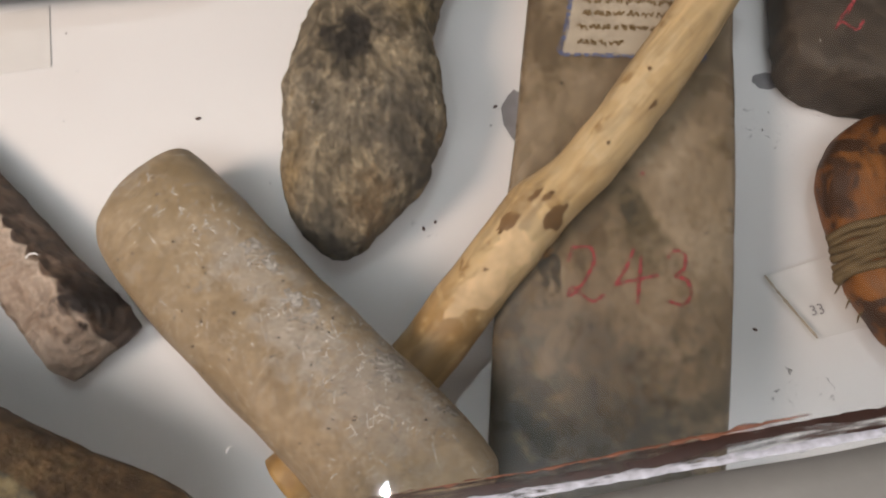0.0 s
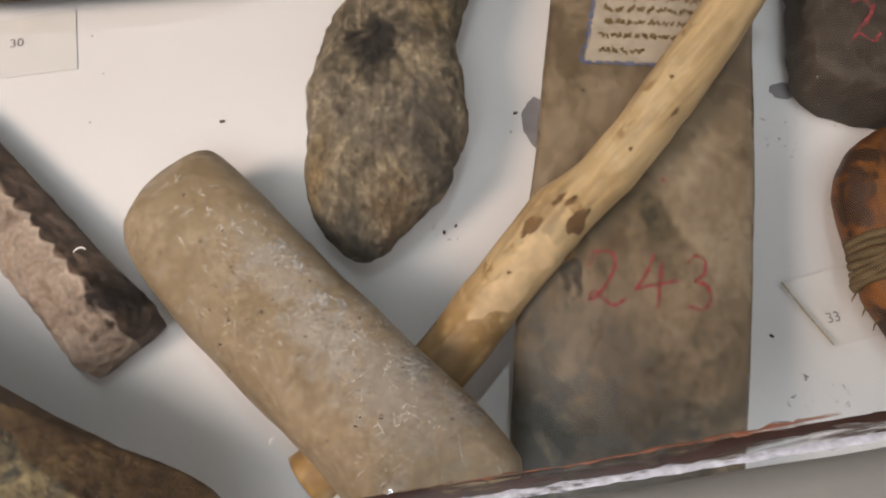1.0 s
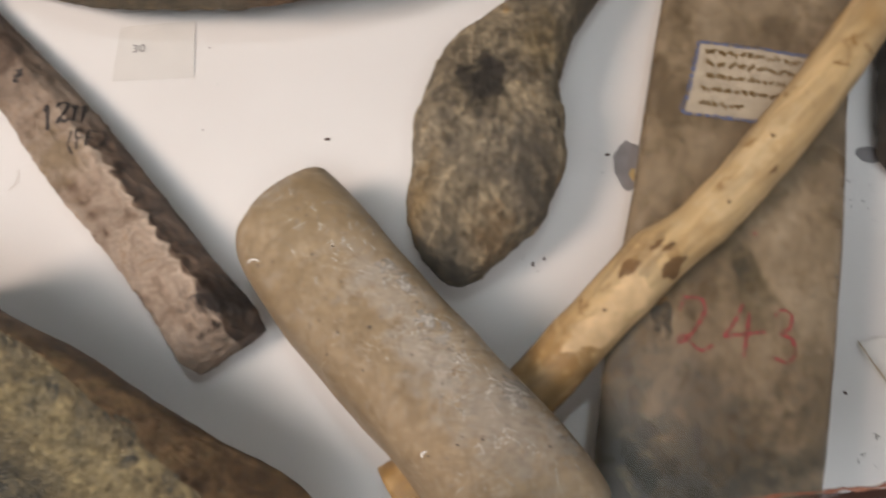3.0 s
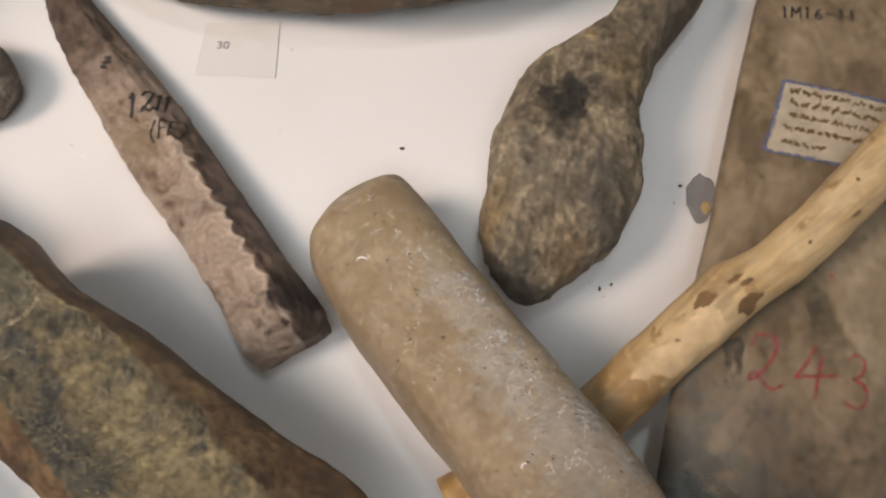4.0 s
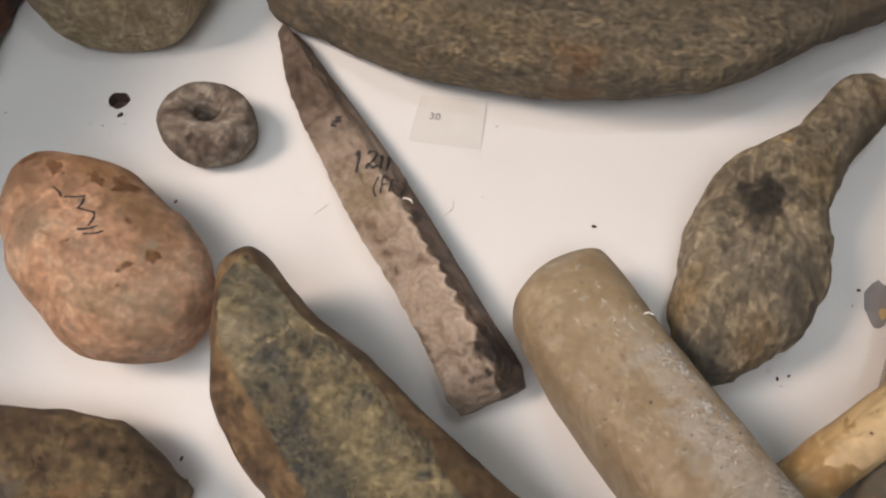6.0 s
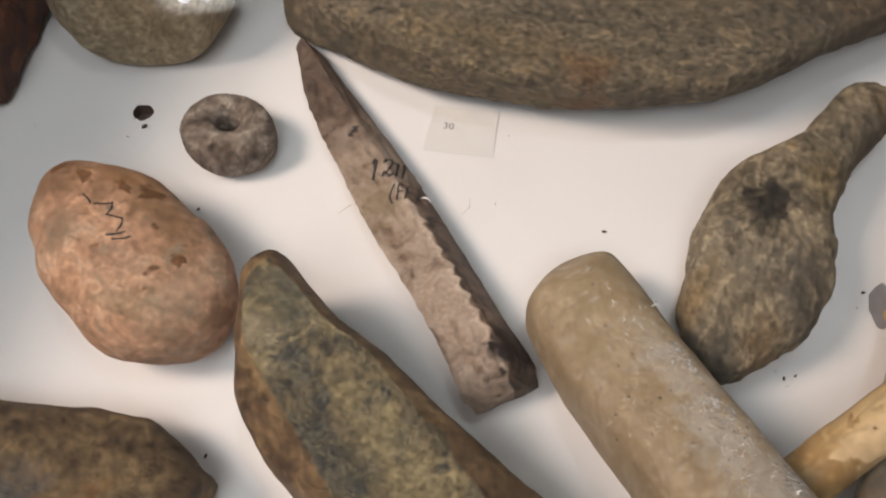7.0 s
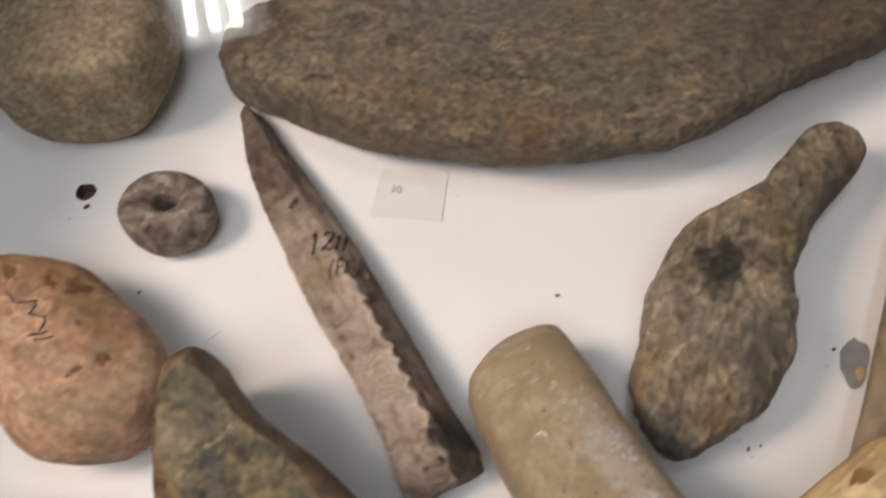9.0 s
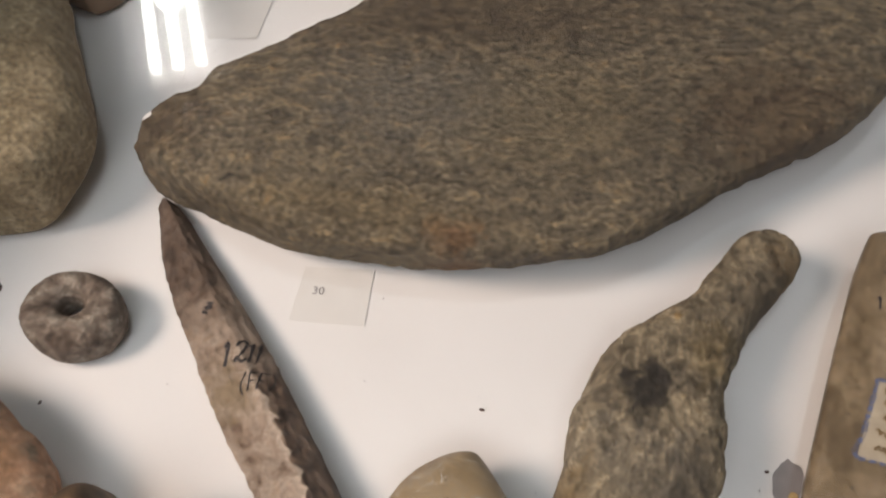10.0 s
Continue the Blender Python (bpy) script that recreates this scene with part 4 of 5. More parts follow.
# paddle-shaped stone
CLUB_ST = [(0.012, -0.0080, -0.0014, 0.008, 0.028), (0.018, -0.0118, 0.0030, 0.006, 0.032), (0.030, -0.0148, 0.0070, 0.004, 0.036), (0.048, -0.0168, 0.0098, 0.003, 0.039), (0.082, -0.0198, 0.0120, 0.002, 0.041), (0.166, -0.0225, 0.0085, 0.002, 0.043), (0.27, -0.0245, 0.0048, 0.002, 0.045), (0.375, -0.0335, 0.0046, 0.002, 0.047),
           (0.479, -0.0443, 0.0055, 0.002, 0.048), (0.584, -0.0467, 0.0145, 0.002, 0.047), (0.688, -0.0455, 0.0227, 0.002, 0.045), (0.793, -0.0395, 0.0226, 0.002, 0.043), (0.876, -0.0345, 0.0150, 0.003, 0.039), (0.939, -0.0263, 0.0080, 0.004, 0.035), (0.976, -0.0181, 0.0035, 0.006, 0.031), (0.99, -0.0128, 0.0011, 0.009, 0.028), (1.002, -0.006, -0.002, 0.013, 0.024)]
CLUB_ST = [(u, r - 0.0030 * min(1, max(0, u / 0.4)), l, a, b) for u, r, l, a, b in CLUB_ST]
bm = loft((0.008, 0.188), (-0.040, -0.013), CLUB_ST, oval(2.6, 2.8, 0.05), 200, 150, 0.0016, 0.03, 0.0009, 0.006, 9, ragged=0.0012)
club = thing("stone_paddle", bm, CLUB, "rough dark schist stone shaped like a paddle with a short neck", "stone club")

# flint dagger with a ridge
def ridge(a):
    x, y = math.cos(a), math.sin(a)
    if y <= 0:
        return x, max(-1, y * 1.0)
    peak = 0.30
    roof = (x + 1) / (peak + 1) if x < peak else (1 - x) / (1 - peak)
    return x, -0.05 + 1.05 * roof ** 0.8


DAG_ST = [(0.040, -0.0068, -0.0048, 0.003, 0.007), (0.046, -0.0083, -0.0035, 0.002, 0.009), (0.056, -0.0090, -0.0023, 0.001, 0.011), (0.078, -0.0105, -0.0006, 0.001, 0.012), (0.111, -0.0127, 0.0013, 0.001, 0.013), (0.159, -0.0159, 0.0032, 0.001, 0.014), (0.236, -0.0191, 0.0053, 0.001, 0.015), (0.332, -0.0211, 0.0083, 0.001, 0.016), (0.428, -0.0212, 0.0109, 0.001, 0.018),
          (0.524, -0.0220, 0.0125, 0.001, 0.019), (0.620, -0.0218, 0.0136, 0.001, 0.020), (0.716, -0.0200, 0.0141, 0.001, 0.022), (0.813, -0.0186, 0.0147, 0.001, 0.024), (0.889, -0.0187, 0.0149, 0.001, 0.025), (0.947, -0.0200, 0.0166, 0.001, 0.024), (0.975, -0.0205, 0.0170, 0.001, 0.022), (0.995, -0.0185, 0.0162, 0.001, 0.016), (1.008, -0.0165, 0.0150, 0.001, 0.008)]
DAG_ST = [(u, r - 0.0006, l, a + 0.006 * u, b + 0.008 * u) for u, r, l, a, b in DAG_ST]
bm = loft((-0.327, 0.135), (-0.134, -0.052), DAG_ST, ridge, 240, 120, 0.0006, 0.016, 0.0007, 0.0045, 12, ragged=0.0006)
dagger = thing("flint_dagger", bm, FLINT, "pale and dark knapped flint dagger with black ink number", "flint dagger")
dag_tree = settle(dagger)
write("12", (-0.2405, 0.0328), (0.0062, 0.0030), (-0.0034, 0.0118), 1.12, 0.0015, dagger, dag_tree)
write("11", (-0.2285, 0.0378), (0.0046, 0.0022), (-0.0034, 0.0115), 0.66, 0.0013, dagger, dag_tree)
write("S", (-0.2660, 0.0570), (0.0068, 0.0020), (0.0030, 0.0080), 1.0, 0.0012, dagger, dag_tree)
write("(FF)", (-0.2250, 0.0225), (0.0042, 0.0020), (-0.0024, 0.0090), 1.0, 0.0009, dagger, dag_tree)

# big slab with a hole near its tip
BIG_ST = [(0.034, -0.0543, -0.0493, 0.008, 0.034), (0.046, -0.0693, -0.0293, 0.004, 0.039), (0.063, -0.0786, -0.0226, 0.003, 0.042), (0.083, -0.0868, -0.0190, 0.003, 0.045), (0.108, -0.0985, -0.0170, 0.002, 0.048), (0.132, -0.1105, -0.0049, 0.002, 0.051), (0.157, -0.1209, -0.0010, 0.002, 0.053), (0.182, -0.1303, 0.0031, 0.002, 0.055), (0.231, -0.1452, 0.0145, 0.002, 0.056), (0.290, -0.1576, 0.0265, 0.002, 0.056),
          (0.349, -0.1671, 0.0480, 0.002, 0.056), (0.428, -0.1736, 0.0740, 0.002, 0.057), (0.507, -0.1740, 0.0830, 0.002, 0.057), (0.586, -0.1619, 0.0845, 0.002, 0.057), (0.665, -0.1461, 0.0827, 0.002, 0.057), (0.744, -0.1324, 0.0765, 0.002, 0.058), (0.823, -0.1180, 0.0675, 0.002, 0.058), (0.902, -0.0900, 0.0566, 0.002, 0.056), (0.971, -0.0547, 0.0419, 0.003, 0.046), (1.01, -0.0116, 0.0107, 0.01, 0.030)]


def undercut(a):
    """A flat stone's section, drawn in below its upper face."""
    x, y = oval(3.2, 4)(a)
    return x * (1 - 0.10 * (1 - y)), y


BIG_ST = [(u, r - 0.002 + 0.0055 * max(0.0, 1 - abs(u - 0.28) / 0.32), l - 0.002, a, b + 0.006) for u, r, l, a, b in BIG_ST]
bm = loft((-0.374, 0.170), (0.05, 0.40), BIG_ST, undercut, 260, 200, 0.0014, 0.05, 0.0007, 0.005, 15, ragged=0.0014)
big = thing("large_stone_blade", bm, BIG, "large flat dark schist blade with a small drilled hole", "stone blade")
big_tree = settle(big)
part("drilled_hole", blot_bm((-0.3357, 0.1488), 0.0036, 0.0030, big_tree, 0.0005, 0.02, 2, 0.2), BOARD, big, "small round hole showing the white board")

# faceted green stone
ST_ST = [(0.092, -0.0150, -0.0085, 0.020, 0.052), (0.100, -0.0195, -0.0045, 0.010, 0.060), (0.112, -0.0225, -0.0020, 0.006, 0.066), (0.135, -0.0265, 0.0002, 0.004, 0.072), (0.165, -0.0300, 0.0010, 0.003, 0.076), (0.205, -0.0350, 0.0012, 0.002, 0.079), (0.260, -0.0412, 0.0025, 0.002, 0.080), (0.357, -0.0499, 0.0070, 0.002, 0.080),
         (0.470, -0.0518, 0.0151, 0.002, 0.079), (0.583, -0.0479, 0.0195, 0.002, 0.078), (0.697, -0.0420, 0.0250, 0.002, 0.077), (0.810, -0.0380, 0.0320, 0.002, 0.076), (0.923, -0.0342, 0.0390, 0.002, 0.074), (1.014, -0.0291, 0.0370, 0.003, 0.070), (1.12, -0.016, 0.026, 0.004, 0.062), (1.18, -0.004, 0.012, 0.014, 0.045)]
st_way = (Vector((-0.10, -0.15, 0)) - Vector((-0.265, -0.027, 0))).normalized()
st_side = Vector((-st_way.y, st_way.x, 0))
bm = loft((-0.265, -0.027), (-0.10, -0.15), ST_ST, oval(2.6, 2.4), 160, 130, 0.0012, 0.03, 0.00025, 0.005, 18,
          cuts=(((-0.21, -0.075, 0.0740), (0.05, -0.10, 1.0)), (Vector((-0.205, -0.070, 0.068)) + st_side * 0.008, st_side * 0.85 + Vector((0, 0, 1))),
                (Vector((-0.205, -0.070, 0.066)) - st_side * 0.044, -st_side * 1.1 + st_way * 0.1 + Vector((0, 0, 0.9)))))
green = thing("faceted_stone", bm, [GREEN, GREEN_SIDE], "thick faceted green brown stone tool with pale scratches", "stone tool")
for f in green.data.polygons:
    if f.normal.z < 0.86 + 0.05 * noise.noise(Vector(f.center) * 60):
        f.material_index = 1

GREEN_MARK = torn("yellowish_scratch", (0.29, 0.235, 0.135), 0.42, 0.62, 260, rough=0.6)
green_tree = settle(green)
for c, sp, n, sd in (((-0.215, -0.075), (0.030, 0.015), 190, 4), ((-0.165, -0.105), (0.030, 0.017), 170, 5)):
    part("scratches", stroke_bm(on_top(scratch_lines(n, c, st_way.to_2d(), sp, 0.0085, sd, (-80, -35, 20, 60)), green_tree, 0.050), 0.00030, green_tree, 0.00014, 0, sd), GREEN_MARK, green, "fine yellowish scratches")["kind"] = "stuff"
part("scar_rim", stroke_bm([[(-0.2391, -0.0905), (-0.2310, -0.0893), (-0.2240, -0.0883), (-0.2165, -0.0815), (-0.2145, -0.0735)]], 0.0016, green_tree, 0.00016, 0.06, 3), GREEN_MARK, green, "pale rim of a flake scar")

# pink pebble
PEB_ST = [(0.032, -0.004, 0.001, 0.020, 0.036), (0.044, -0.0110, 0.0070, 0.012, 0.043), (0.068, -0.0168, 0.0135, 0.008, 0.047), (0.101, -0.0205, 0.0178, 0.006, 0.049), (0.149, -0.0245, 0.0225, 0.004, 0.051), (0.225, -0.0299, 0.0295, 0.002, 0.054), (0.321, -0.0325, 0.0360, 0.002, 0.055), (0.416, -0.0363, 0.0386, 0.001, 0.056), (0.511, -0.0353, 0.0400, 0.001, 0.056), (0.607, -0.0332, 0.0441, 0.001, 0.055),
          (0.702, -0.0329, 0.0438, 0.002, 0.054), (0.798, -0.0293, 0.0405, 0.003, 0.052), (0.874, -0.0215, 0.0350, 0.005, 0.049), (0.931, -0.0120, 0.0285, 0.009, 0.045), (0.968, -0.0020, 0.0205, 0.014, 0.040), (0.984, 0.0060, 0.0125, 0.020, 0.034)]
PEB_ST = [(0.062 + (u - 0.032) * 0.82 if u < 0.2 else u, r, l, a, b) for u, r, l, a, b in PEB_ST]
bm = loft((-0.386, -0.022), (-0.274, -0.094), PEB_ST, oval(2.1, 2.1), 100, 90, 0.0012, 0.035, 0.00025, 0.005, 21)
peb = thing("pebble", bm, PEBBLE, "smooth pink pebble with faint black writing", "pebble")
peb_tree = settle(peb)
for i, (a, b) in enumerate((((-0.3500, -0.0450), (-0.3430, -0.0490)), ((-0.3420, -0.0485), (-0.3340, -0.0445)), ((-0.3345, -0.0440), (-0.3330, -0.0520)), ((-0.3330, -0.0515), (-0.3250, -0.0505)), ((-0.3255, -0.0500), (-0.3240, -0.0580)), ((-0.3275, -0.0610), (-0.3200, -0.0560)), ((-0.3240, -0.0620), (-0.3165, -0.0575)))):
    part("ink_mark", stroke_bm([[a, ((a[0] + b[0]) / 2 + 0.0012, (a[1] + b[1]) / 2), b]], 0.0009, peb_tree, 0.0003, 0.05, i), BLACK, peb, "faint black ink mark")

SPOT = torn("brown_pebble_spot", (0.17, 0.075, 0.028), 0.36, 0.60, 150, rough=0.7)
for c, rx, ry, sd in (((-0.2920, -0.0600), 0.0034, 0.0026, 1), ((-0.3000, -0.0690), 0.0022, 0.0034, 4), ((-0.3560, -0.0350), 0.0060, 0.0026, 6), ((-0.3360, -0.0330), 0.0050, 0.0022, 8), ((-0.3240, -0.0300), 0.0060, 0.0050, 11), ((-0.3740, -0.0330), 0.0024, 0.0050, 14), ((-0.3100, -0.0480), 0.0020, 0.0014, 15)):
    part("brown_spot", blot_bm(c, rx, ry, peb_tree, 0.0002, 0.04, sd, 0.7, 32, -30), SPOT, peb, "rusty brown spot")

# perforated stone
bm = bmesh.new()
rings = []
NU, NV = 120, 64
for i in range(NU):
    a = 2 * math.pi * i / NU
    ring = []
    ca, sa = math.cos(a), math.sin(a)
    ox, oy = 0.0270 * ca, 0.0228 * sa
    hx, hy = -0.001 + 0.0058 * ca, 0.003 + 0.0056 * sa
    for j in range(NV):
        b = 2 * math.pi * j / NV
        w = 0.5 + 0.5 * math.copysign(abs(math.cos(b)) ** 0.85, math.cos(b))
        z = 0.0135 + 0.0125 * math.copysign(abs(math.sin(b)) ** 0.75, math.sin(b))
        p = Vector((-0.3250 + hx + (ox - hx) * w, 0.0380 + hy + (oy - hy) * w, z))
        p += (p - Vector((-0.325, 0.041, 0.013))).normalized() * (0.0009 * noise.fractal(p / 0.018, 1, 2, 3) + 0.0005 * noise.fractal(p / 0.003, 1, 2, 3))
        p.z = max(p.z, 0.0005)
        ring.append(bm.verts.new(p))
    rings.append(ring)
for i in range(NU):
    for j in range(NV):
        a, b = rings[i], rings[(i + 1) % NU]
        bm.faces.new((a[j], a[(j + 1) % NV], b[(j + 1) % NV], b[j]))
thing("perforated_stone", bm, RING, "round grey stone bead with a drilled hole", "stone bead")

# thick olive grinding stone
MUL_ST = [(-0.096, -0.014, -0.007, 0.022, 0.040), (-0.089, -0.030, -0.002, 0.014, 0.050), (-0.082, -0.0420, 0.0085, 0.008, 0.059), (-0.075, -0.0500, 0.0185, 0.005, 0.064), (-0.018, -0.0570, 0.0295, 0.003, 0.068), (0.075, -0.0632, 0.0420, 0.002, 0.071), (0.19, -0.0667, 0.048, 0.001, 0.073), (0.306, -0.0635, 0.05, 0.001, 0.074), (0.422, -0.0575, 0.05, 0.001, 0.073),
          (0.537, -0.0515, 0.049, 0.001, 0.072), (0.653, -0.0455, 0.047, 0.002, 0.070), (0.769, -0.0400, 0.042, 0.003, 0.066), (0.861, -0.0328, 0.035, 0.005, 0.062), (0.95, -0.02, 0.02, 0.009, 0.056), (1.0, -0.007, 0.007, 0.016, 0.046)]
bm = loft((-0.414, 0.080), (-0.490, 0.246), MUL_ST, oval(2.6, 2.8), 110, 110, 0.0012, 0.04, 0.0003, 0.005, 24)
thing("grinding_stone", bm, MULLER, "thick smooth olive grey grinding stone", "grinding stone")

# red-brown block, brown stone, and the things beyond
RUST_ST = [(0.0, -0.018, 0.020, 0.002, 0.036), (0.02, -0.024, 0.025, 0.001, 0.042), (0.2, -0.026, 0.027, 0.001, 0.045), (0.6, -0.028, 0.029, 0.001, 0.047), (0.97, -0.026, 0.027, 0.001, 0.046), (1.0, -0.02, 0.02, 0.004, 0.042)]
bm = loft((-0.480, 0.010), (-0.524, 0.144), RUST_ST, oval(6, 6), 80, 80, 0.0012, 0.03, 0.0012, 0.006, 27, ragged=0.001)
thing("wooden_block", bm, RUST, "dark red brown weathered wooden piece", "wood piece")
BRN_ST = [(0.002, -0.006, -0.003, 0.012, 0.024), (0.012, -0.0075, 0.004, 0.006, 0.029), (0.043, -0.0110, 0.0178, 0.003, 0.034), (0.078, -0.0160, 0.032, 0.002, 0.037), (0.127, -0.0220, 0.0406, 0.002, 0.039), (0.207, -0.0273, 0.0520, 0.001, 0.042), (0.306, -0.0276, 0.0550, 0.001, 0.043), (0.405, -0.0255, 0.0566, 0.001, 0.043), (0.504, -0.0242, 0.0572, 0.001, 0.043),
          (0.65, -0.0225, 0.0560, 0.001, 0.043), (0.802, -0.0204, 0.0459, 0.001, 0.042), (0.92, -0.014, 0.030, 0.002, 0.038), (1.0, 0.0, 0.010, 0.010, 0.028)]
bm = loft((-0.238, -0.143), (-0.42, -0.178), BRN_ST, oval(2.8, 3, -0.3), 100, 90, 0.0016, 0.03, 0.0005, 0.006, 30)
thing("river_stone", bm, BROWN, "brown and grey water-worn stone with a blunt end", "stone")
TOP_ST = [(0.0, -0.012, 0.012, 0.006, 0.026), (0.03, -0.018, 0.018, 0.002, 0.032), (0.3, -0.022, 0.022, 0.001, 0.034), (0.7, -0.022, 0.022, 0.001, 0.034), (1.0, -0.012, 0.012, 0.006, 0.026)]
bm = loft((-0.432, 0.258), (-0.54, 0.300), TOP_ST, oval(3.2, 3), 60, 60, 0.0012, 0.03, 0.0004, 0.006, 33)
thing("worn_stone", bm, TAN, "small tan worn stone", "stone")

# ragged slab and bound wooden tool at the other side
RAG_ST = [(0.0, -0.036, 0.014, 0.006, 0.030), (0.015, -0.040, 0.024, 0.002, 0.036), (0.05, -0.041, 0.036, 0.002, 0.038), (0.10, -0.042, 0.042, 0.002, 0.039), (0.3, -0.043, 0.044, 0.002, 0.040), (0.7, -0.045, 0.046, 0.002, 0.042), (1.0, -0.042, 0.042, 0.004, 0.040)]
bm = loft((0.187, 0.070), (0.203, 0.208), RAG_ST, oval(6, 4), 80, 110, 0.0008, 0.03, 0.0003, 0.006, 36, ragged=0.0022)
ragged = thing("broken_stone_slab", bm, DARK_SLAB, "dark grey brown stone slab with a broken end and a red mark", "stone slab")
rag_tree = settle(ragged)
digit("red_digit", [[(0.1, 0.9), (0.5, 1.0), (0.8, 0.75), (0.35, 0.35), (0.0, 0.0), (0.3, 0.18), (0.7, 0.0), (1.0, 0.22)], [(0.95, 0.9), (0.5, 0.35)]], (0.1650, 0.0930), (0.0130, 0), (0, 0.022), 0.0011, RED, ragged, rag_tree, "faded dark red mark")
TOOL_ST = [(-0.075, -0.005, 0.002, 0.012, 0.020), (-0.057, -0.0127, 0.007, 0.008, 0.026), (-0.032, -0.0170, 0.013, 0.006, 0.029), (0.005, -0.0222, 0.019, 0.005, 0.032), (0.059, -0.0266, 0.024, 0.004, 0.034), (0.144, -0.0322, 0.029, 0.003, 0.036), (0.251, -0.0348, 0.031, 0.002, 0.038), (0.358, -0.0354, 0.0325, 0.002, 0.038), (0.465, -0.0348, 0.033, 0.002, 0.037), (0.572, -0.0340, 0.033, 0.003, 0.036), (0.679, -0.0325, 0.033, 0.003, 0.036), (0.786, -0.0274, 0.031, 0.003, 0.034), (0.872, -0.023, 0.027, 0.005, 0.031), (0.95, -0.015, 0.02, 0.008, 0.028), (1.0, -0.005, 0.008, 0.012, 0.022)]
tool = tagged(new("bound_wooden_tool"), "orange brown wooden tool bound with plant fibre cord", "wooden tool")
bm = loft((0.189, 0.053), (0.199, -0.050), TOOL_ST, oval(2.3, 2.6), 80, 80, 0.0012, 0.03, 0.0002, 0.006, 39)
body = part("body", bm, ORANGE, tool, "polished orange wood with dark stains")
tool_tree = settle(body)
for k in range(7):
    line = []
    for i in range(13):
        s = i / 12
        x = 0.1570 + 0.073 * s
        y = 0.0010 - 0.0030 * k + 0.018 * s + 0.0010 * math.sin(i * 1.7 + k)
        line.append((x, y, ground(tool_tree, x, y, 0.020) + 0.0008 + 0.0004 * (k % 2)))
    part("cord", tube_bm(line, [0.0016 + 0.0004 * ((i + k) % 3 == 0) for i in range(13)], 8, 4, None, 0.0006, k), CORD, tool, "frayed brown fibre cord")
for k in range(3):
    x, y = 0.1615 + 0.0032 * k, -0.017 - 0.0062 * k
    part("loose_fibre", tube_bm([(x + 0.004, y + 0.004, 0.022), (x - 0.0005, y, 0.016), (x + 0.0005 * k, y - 0.0015, 0.010)], [0.0006, 0.0005, 0.0002], 6, 5), CORD, tool, "frayed cord end")

# ---------------------------------------------------------------- paper tickets, chips and dust
ticket = thing("paper_ticket", sheet_bm([(-0.2304, 0.1094), (-0.1941, 0.1191), (-0.1866, 0.0849), (-0.2256, 0.0761)], None, 0.0006, 0, 8), TICKET, "small white paper ticket with a printed number", "paper ticket", "number tickets")
part("number", text_bm("30", 0.0068, (-0.2205, 0.0945), 14, None, 0.0009), GREY_INK, ticket, "printed grey number")
ticket = thing("paper_ticket", sheet_bm([(0.1351, -0.009), (0.1541, -0.0362), (0.1784, -0.0290), (0.1672, 0.0018)], None, 0.0006, 0, 10, 0.004), TICKET, "small curled paper ticket with a printed number", "paper ticket", "number tickets")
# darker line along the ticket's curled lower left edge
part("dark_edge", stroke_bm([[(0.1351, -0.0090), (0.1400, -0.0165), (0.1465, -0.0258), (0.1541, -0.0362)]], 0.0011, None, 0.0047, 0, 3), PAPER, ticket, "darker line along the curled paper edge")
part("number", text_bm("33", 0.0066, (0.1545, -0.0255), 14, None, 0.0013), GREY_INK, ticket, "printed grey number")
thing("paper_ticket", sheet_bm([(-0.395, 0.300), (-0.340, 0.318), (-0.332, 0.262), (-0.362, 0.252)], None, 0.0008, 0, 6), TICKET, "pale paper ticket beside a large blade", "paper ticket", "number tickets")


def chip(c, rx, ry, seed, spot=None):
    ob = thing("chipped_patch", blot_bm(c, rx, ry, None, 0.0006, 0, seed, 0.2), CHIP, "grey patch where the white paint has chipped off", "paint chip", "paint chips")
    if spot:
        part("filler", blot_bm(spot[:2], spot[2], spot[3], None, 0.0010, 0, seed + 2, 0.5), YELLOW, ob, "yellow filler spot")
    return ob


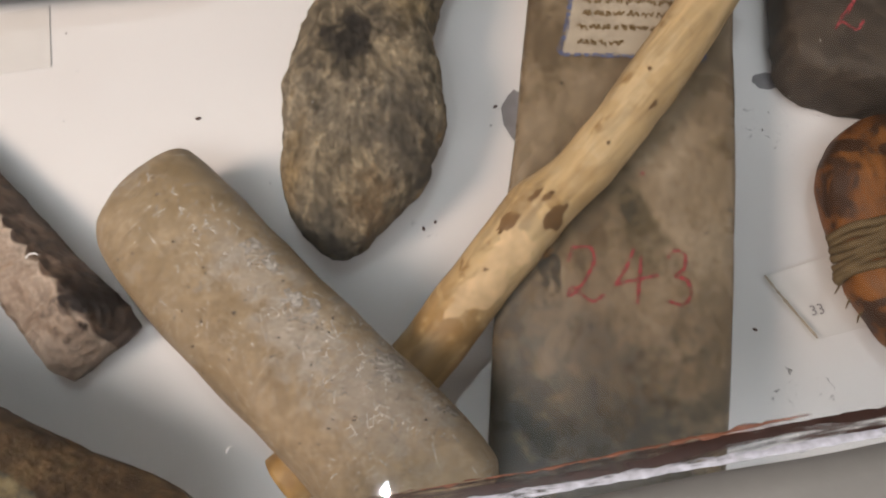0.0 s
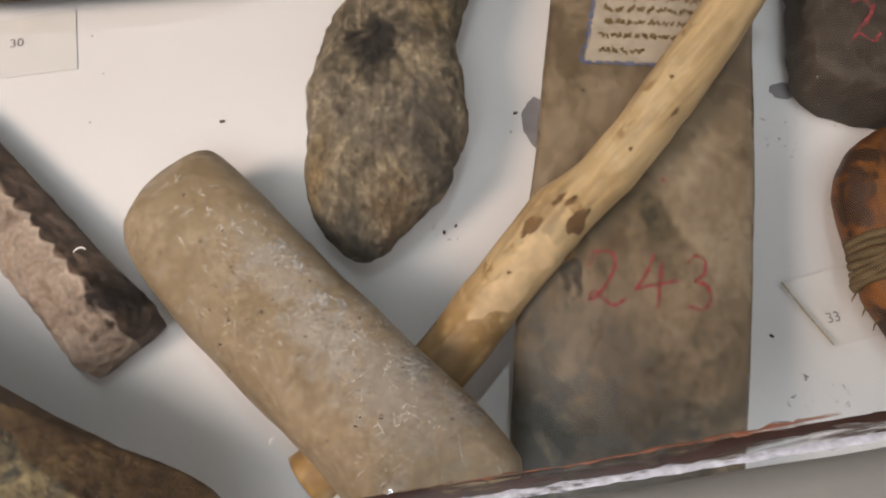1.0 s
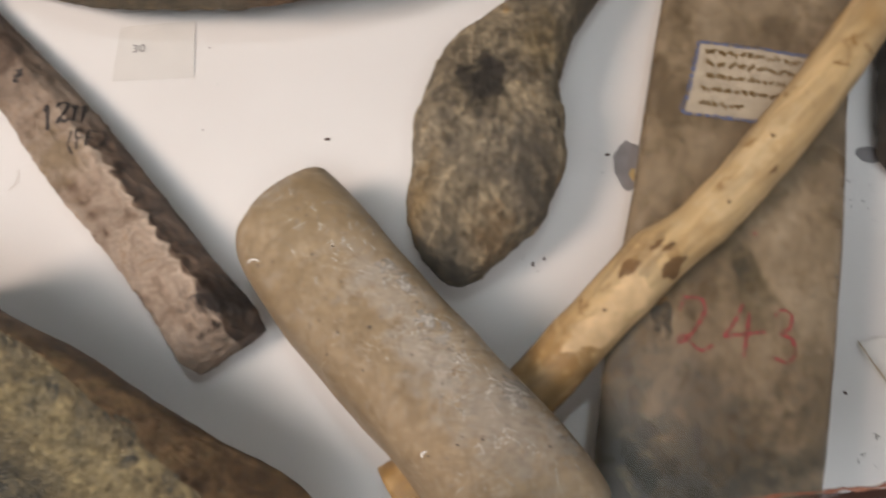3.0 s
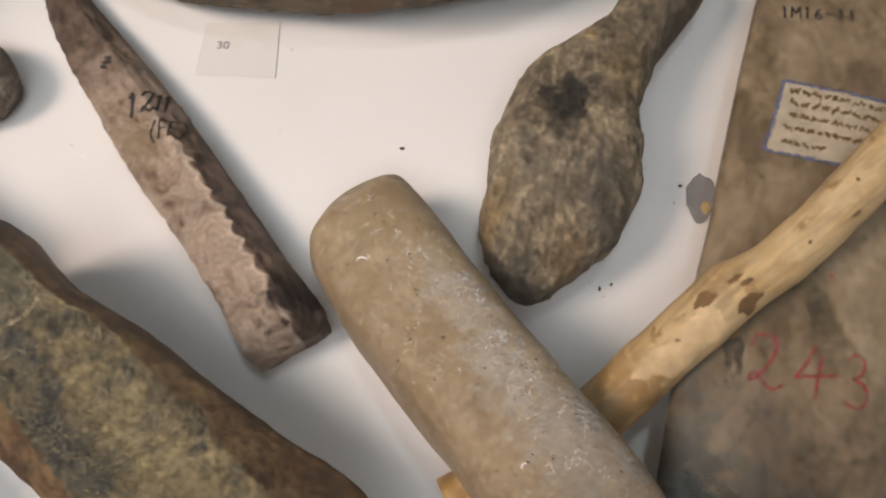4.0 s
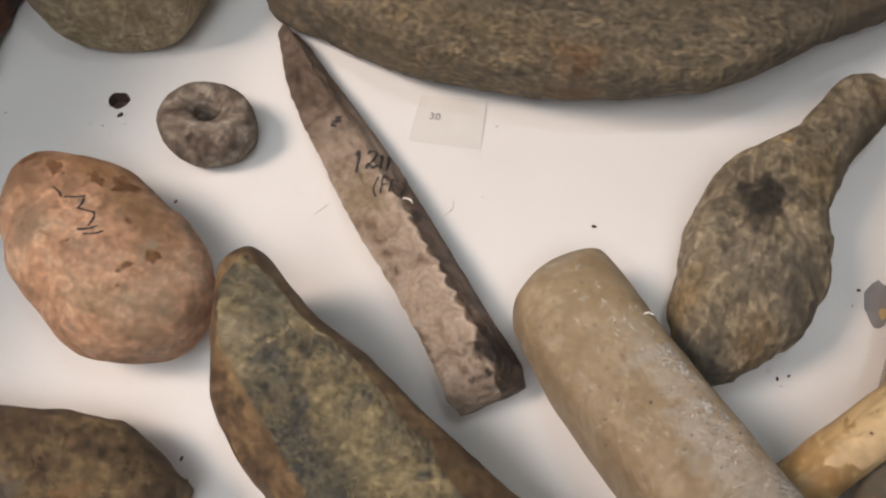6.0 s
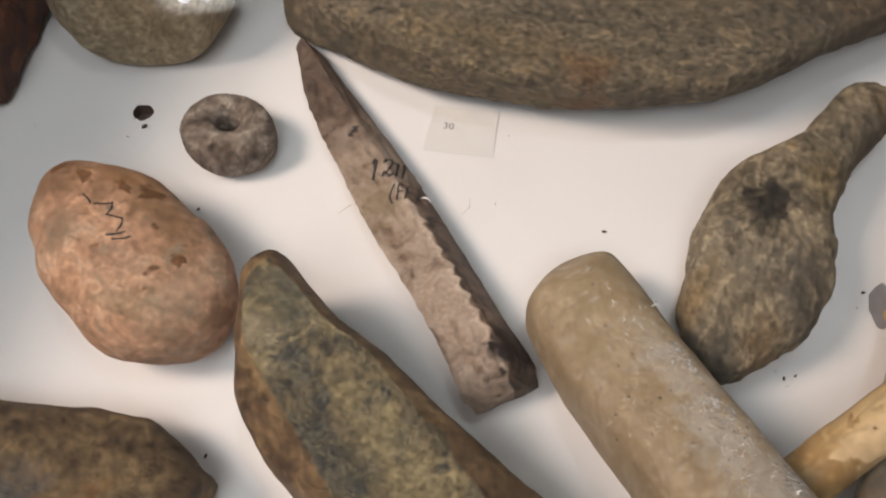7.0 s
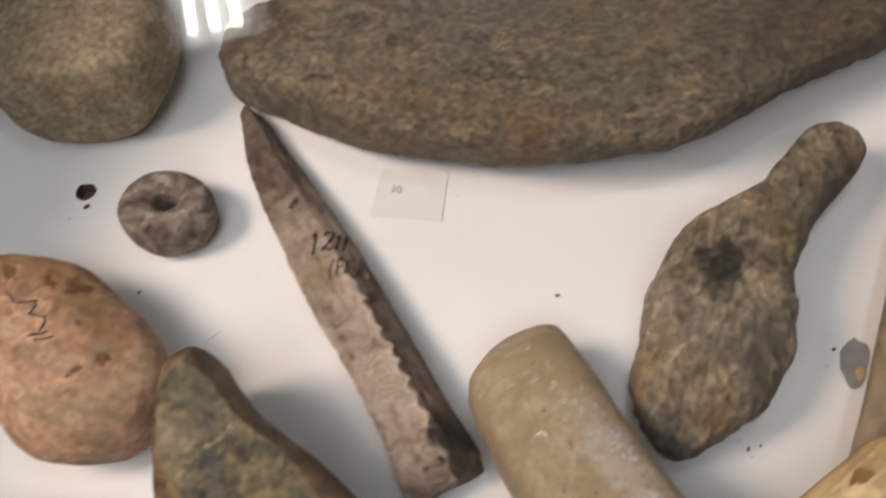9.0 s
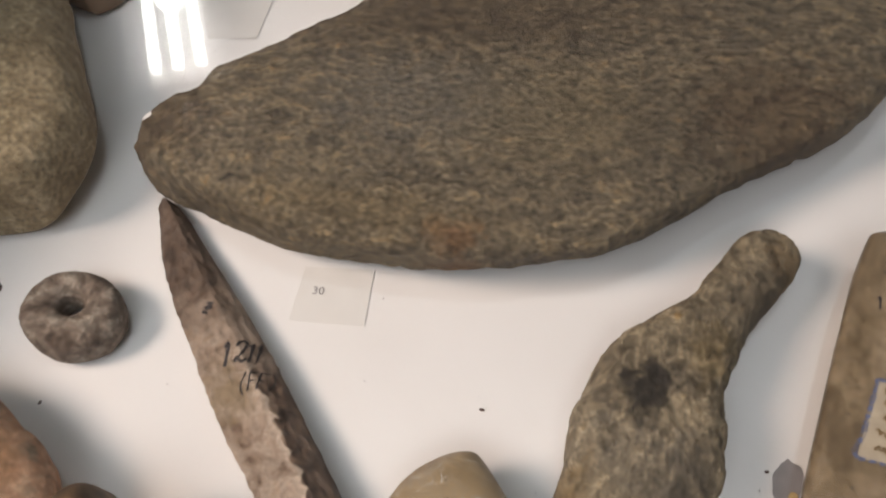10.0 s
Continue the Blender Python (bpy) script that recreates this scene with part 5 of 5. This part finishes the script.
chip((0.0305, 0.0680), 0.0070, 0.0135, 3, (0.0335, 0.0625, 0.0024, 0.0030))
chip((0.1485, 0.0915), 0.0066, 0.0046, 7)
for c, rx, ry, sd in (((0.0165, 0.0700), 0.0080, 0.0100, 1), ((-0.3800, 0.0300), 0.0180, 0.0110, 4), ((-0.1150, 0.0655), 0.0050, 0.0060, 8), ((0.1450, 0.0600), 0.0160, 0.0200, 12), ((0.150, -0.060), 0.02, 0.012, 15), ((-0.012, 0.010), 0.010, 0.006, 18)):
    thing("dirt_smudge", blot_bm(c, rx, ry, None, 0.0004, 0, sd, 0.5), DIRT, "faint grey dirt smudge on the board", "dirt", "dirt smudges", kind="stuff")
rng = random.Random(11)
bm = bmesh.new()
crumbs = [(-0.115, 0.060, 0.0011), (0.130, -0.032, 0.0009), (-0.324, -0.005, 0.0010), (-0.3800, 0.0345, 0.0016), (-0.255, -0.125, 0.0010), (-0.2480, -0.133, 0.0008), (0.0205, 0.072, 0.0010), (-0.0105, 0.009, 0.0010), (-0.0055, 0.0125, 0.0008)]
crumbs += [(rng.uniform(-0.5, 0.2), rng.uniform(-0.12, 0.28), rng.uniform(0.0002, 0.0005)) for _ in range(40)]
for x, y, r in crumbs:
    m = Matrix.Translation((x, y, r * 0.5)) @ Matrix.Rotation(rng.uniform(0, 6), 4, "Z") @ Matrix.Diagonal((1.4, 0.8, 0.6, 1))
    bmesh.ops.create_icosphere(bm, subdivisions=1, radius=r, matrix=m)
thing("crumbs", bm, HOLE, "tiny dark crumbs scattered on the white board", "crumbs", kind="stuff")

bm = bmesh.new()
z = GLASS_Z + 0.0046
for c, s, turn in (((-0.0930, -0.0785), 0.0016, 20), ((-0.0455, -0.118), 0.0010, 60), ((-0.1690, -0.0680), 0.0020, -5)):
    pts = [(c[0] + s * math.cos(radians(turn + a)), c[1] + s * math.sin(radians(turn + a)), z) for a in (30, 70, 110, 150)]
    tube_bm(pts, [0.0001, 0.00022, 0.00022, 0.0001], 6, 5, bm)
for _ in range(60):
    x, y = rng.uniform(-0.3, 0.1), rng.uniform(-0.16, 0.12)
    bmesh.ops.create_icosphere(bm, subdivisions=1, radius=rng.uniform(0.00006, 0.00016), matrix=Matrix.Translation((x, y, z)))
thing("lint", bm, DUST, "pale lint and dust lying on the glass", "dust", kind="stuff")
for pts in ([(-0.1570, -0.0677), (-0.1555, -0.0645), (-0.1565, -0.0613)], [(-0.1925, -0.0814), (-0.1912, -0.0790), (-0.1898, -0.0765)]):
    thing("hair", tube_bm([(x, y, z) for x, y in pts], [0.00006, 0.0001, 0.00006], 5, 8), HAIR, "short thin hair lying on the glass", "hair", "hairs")
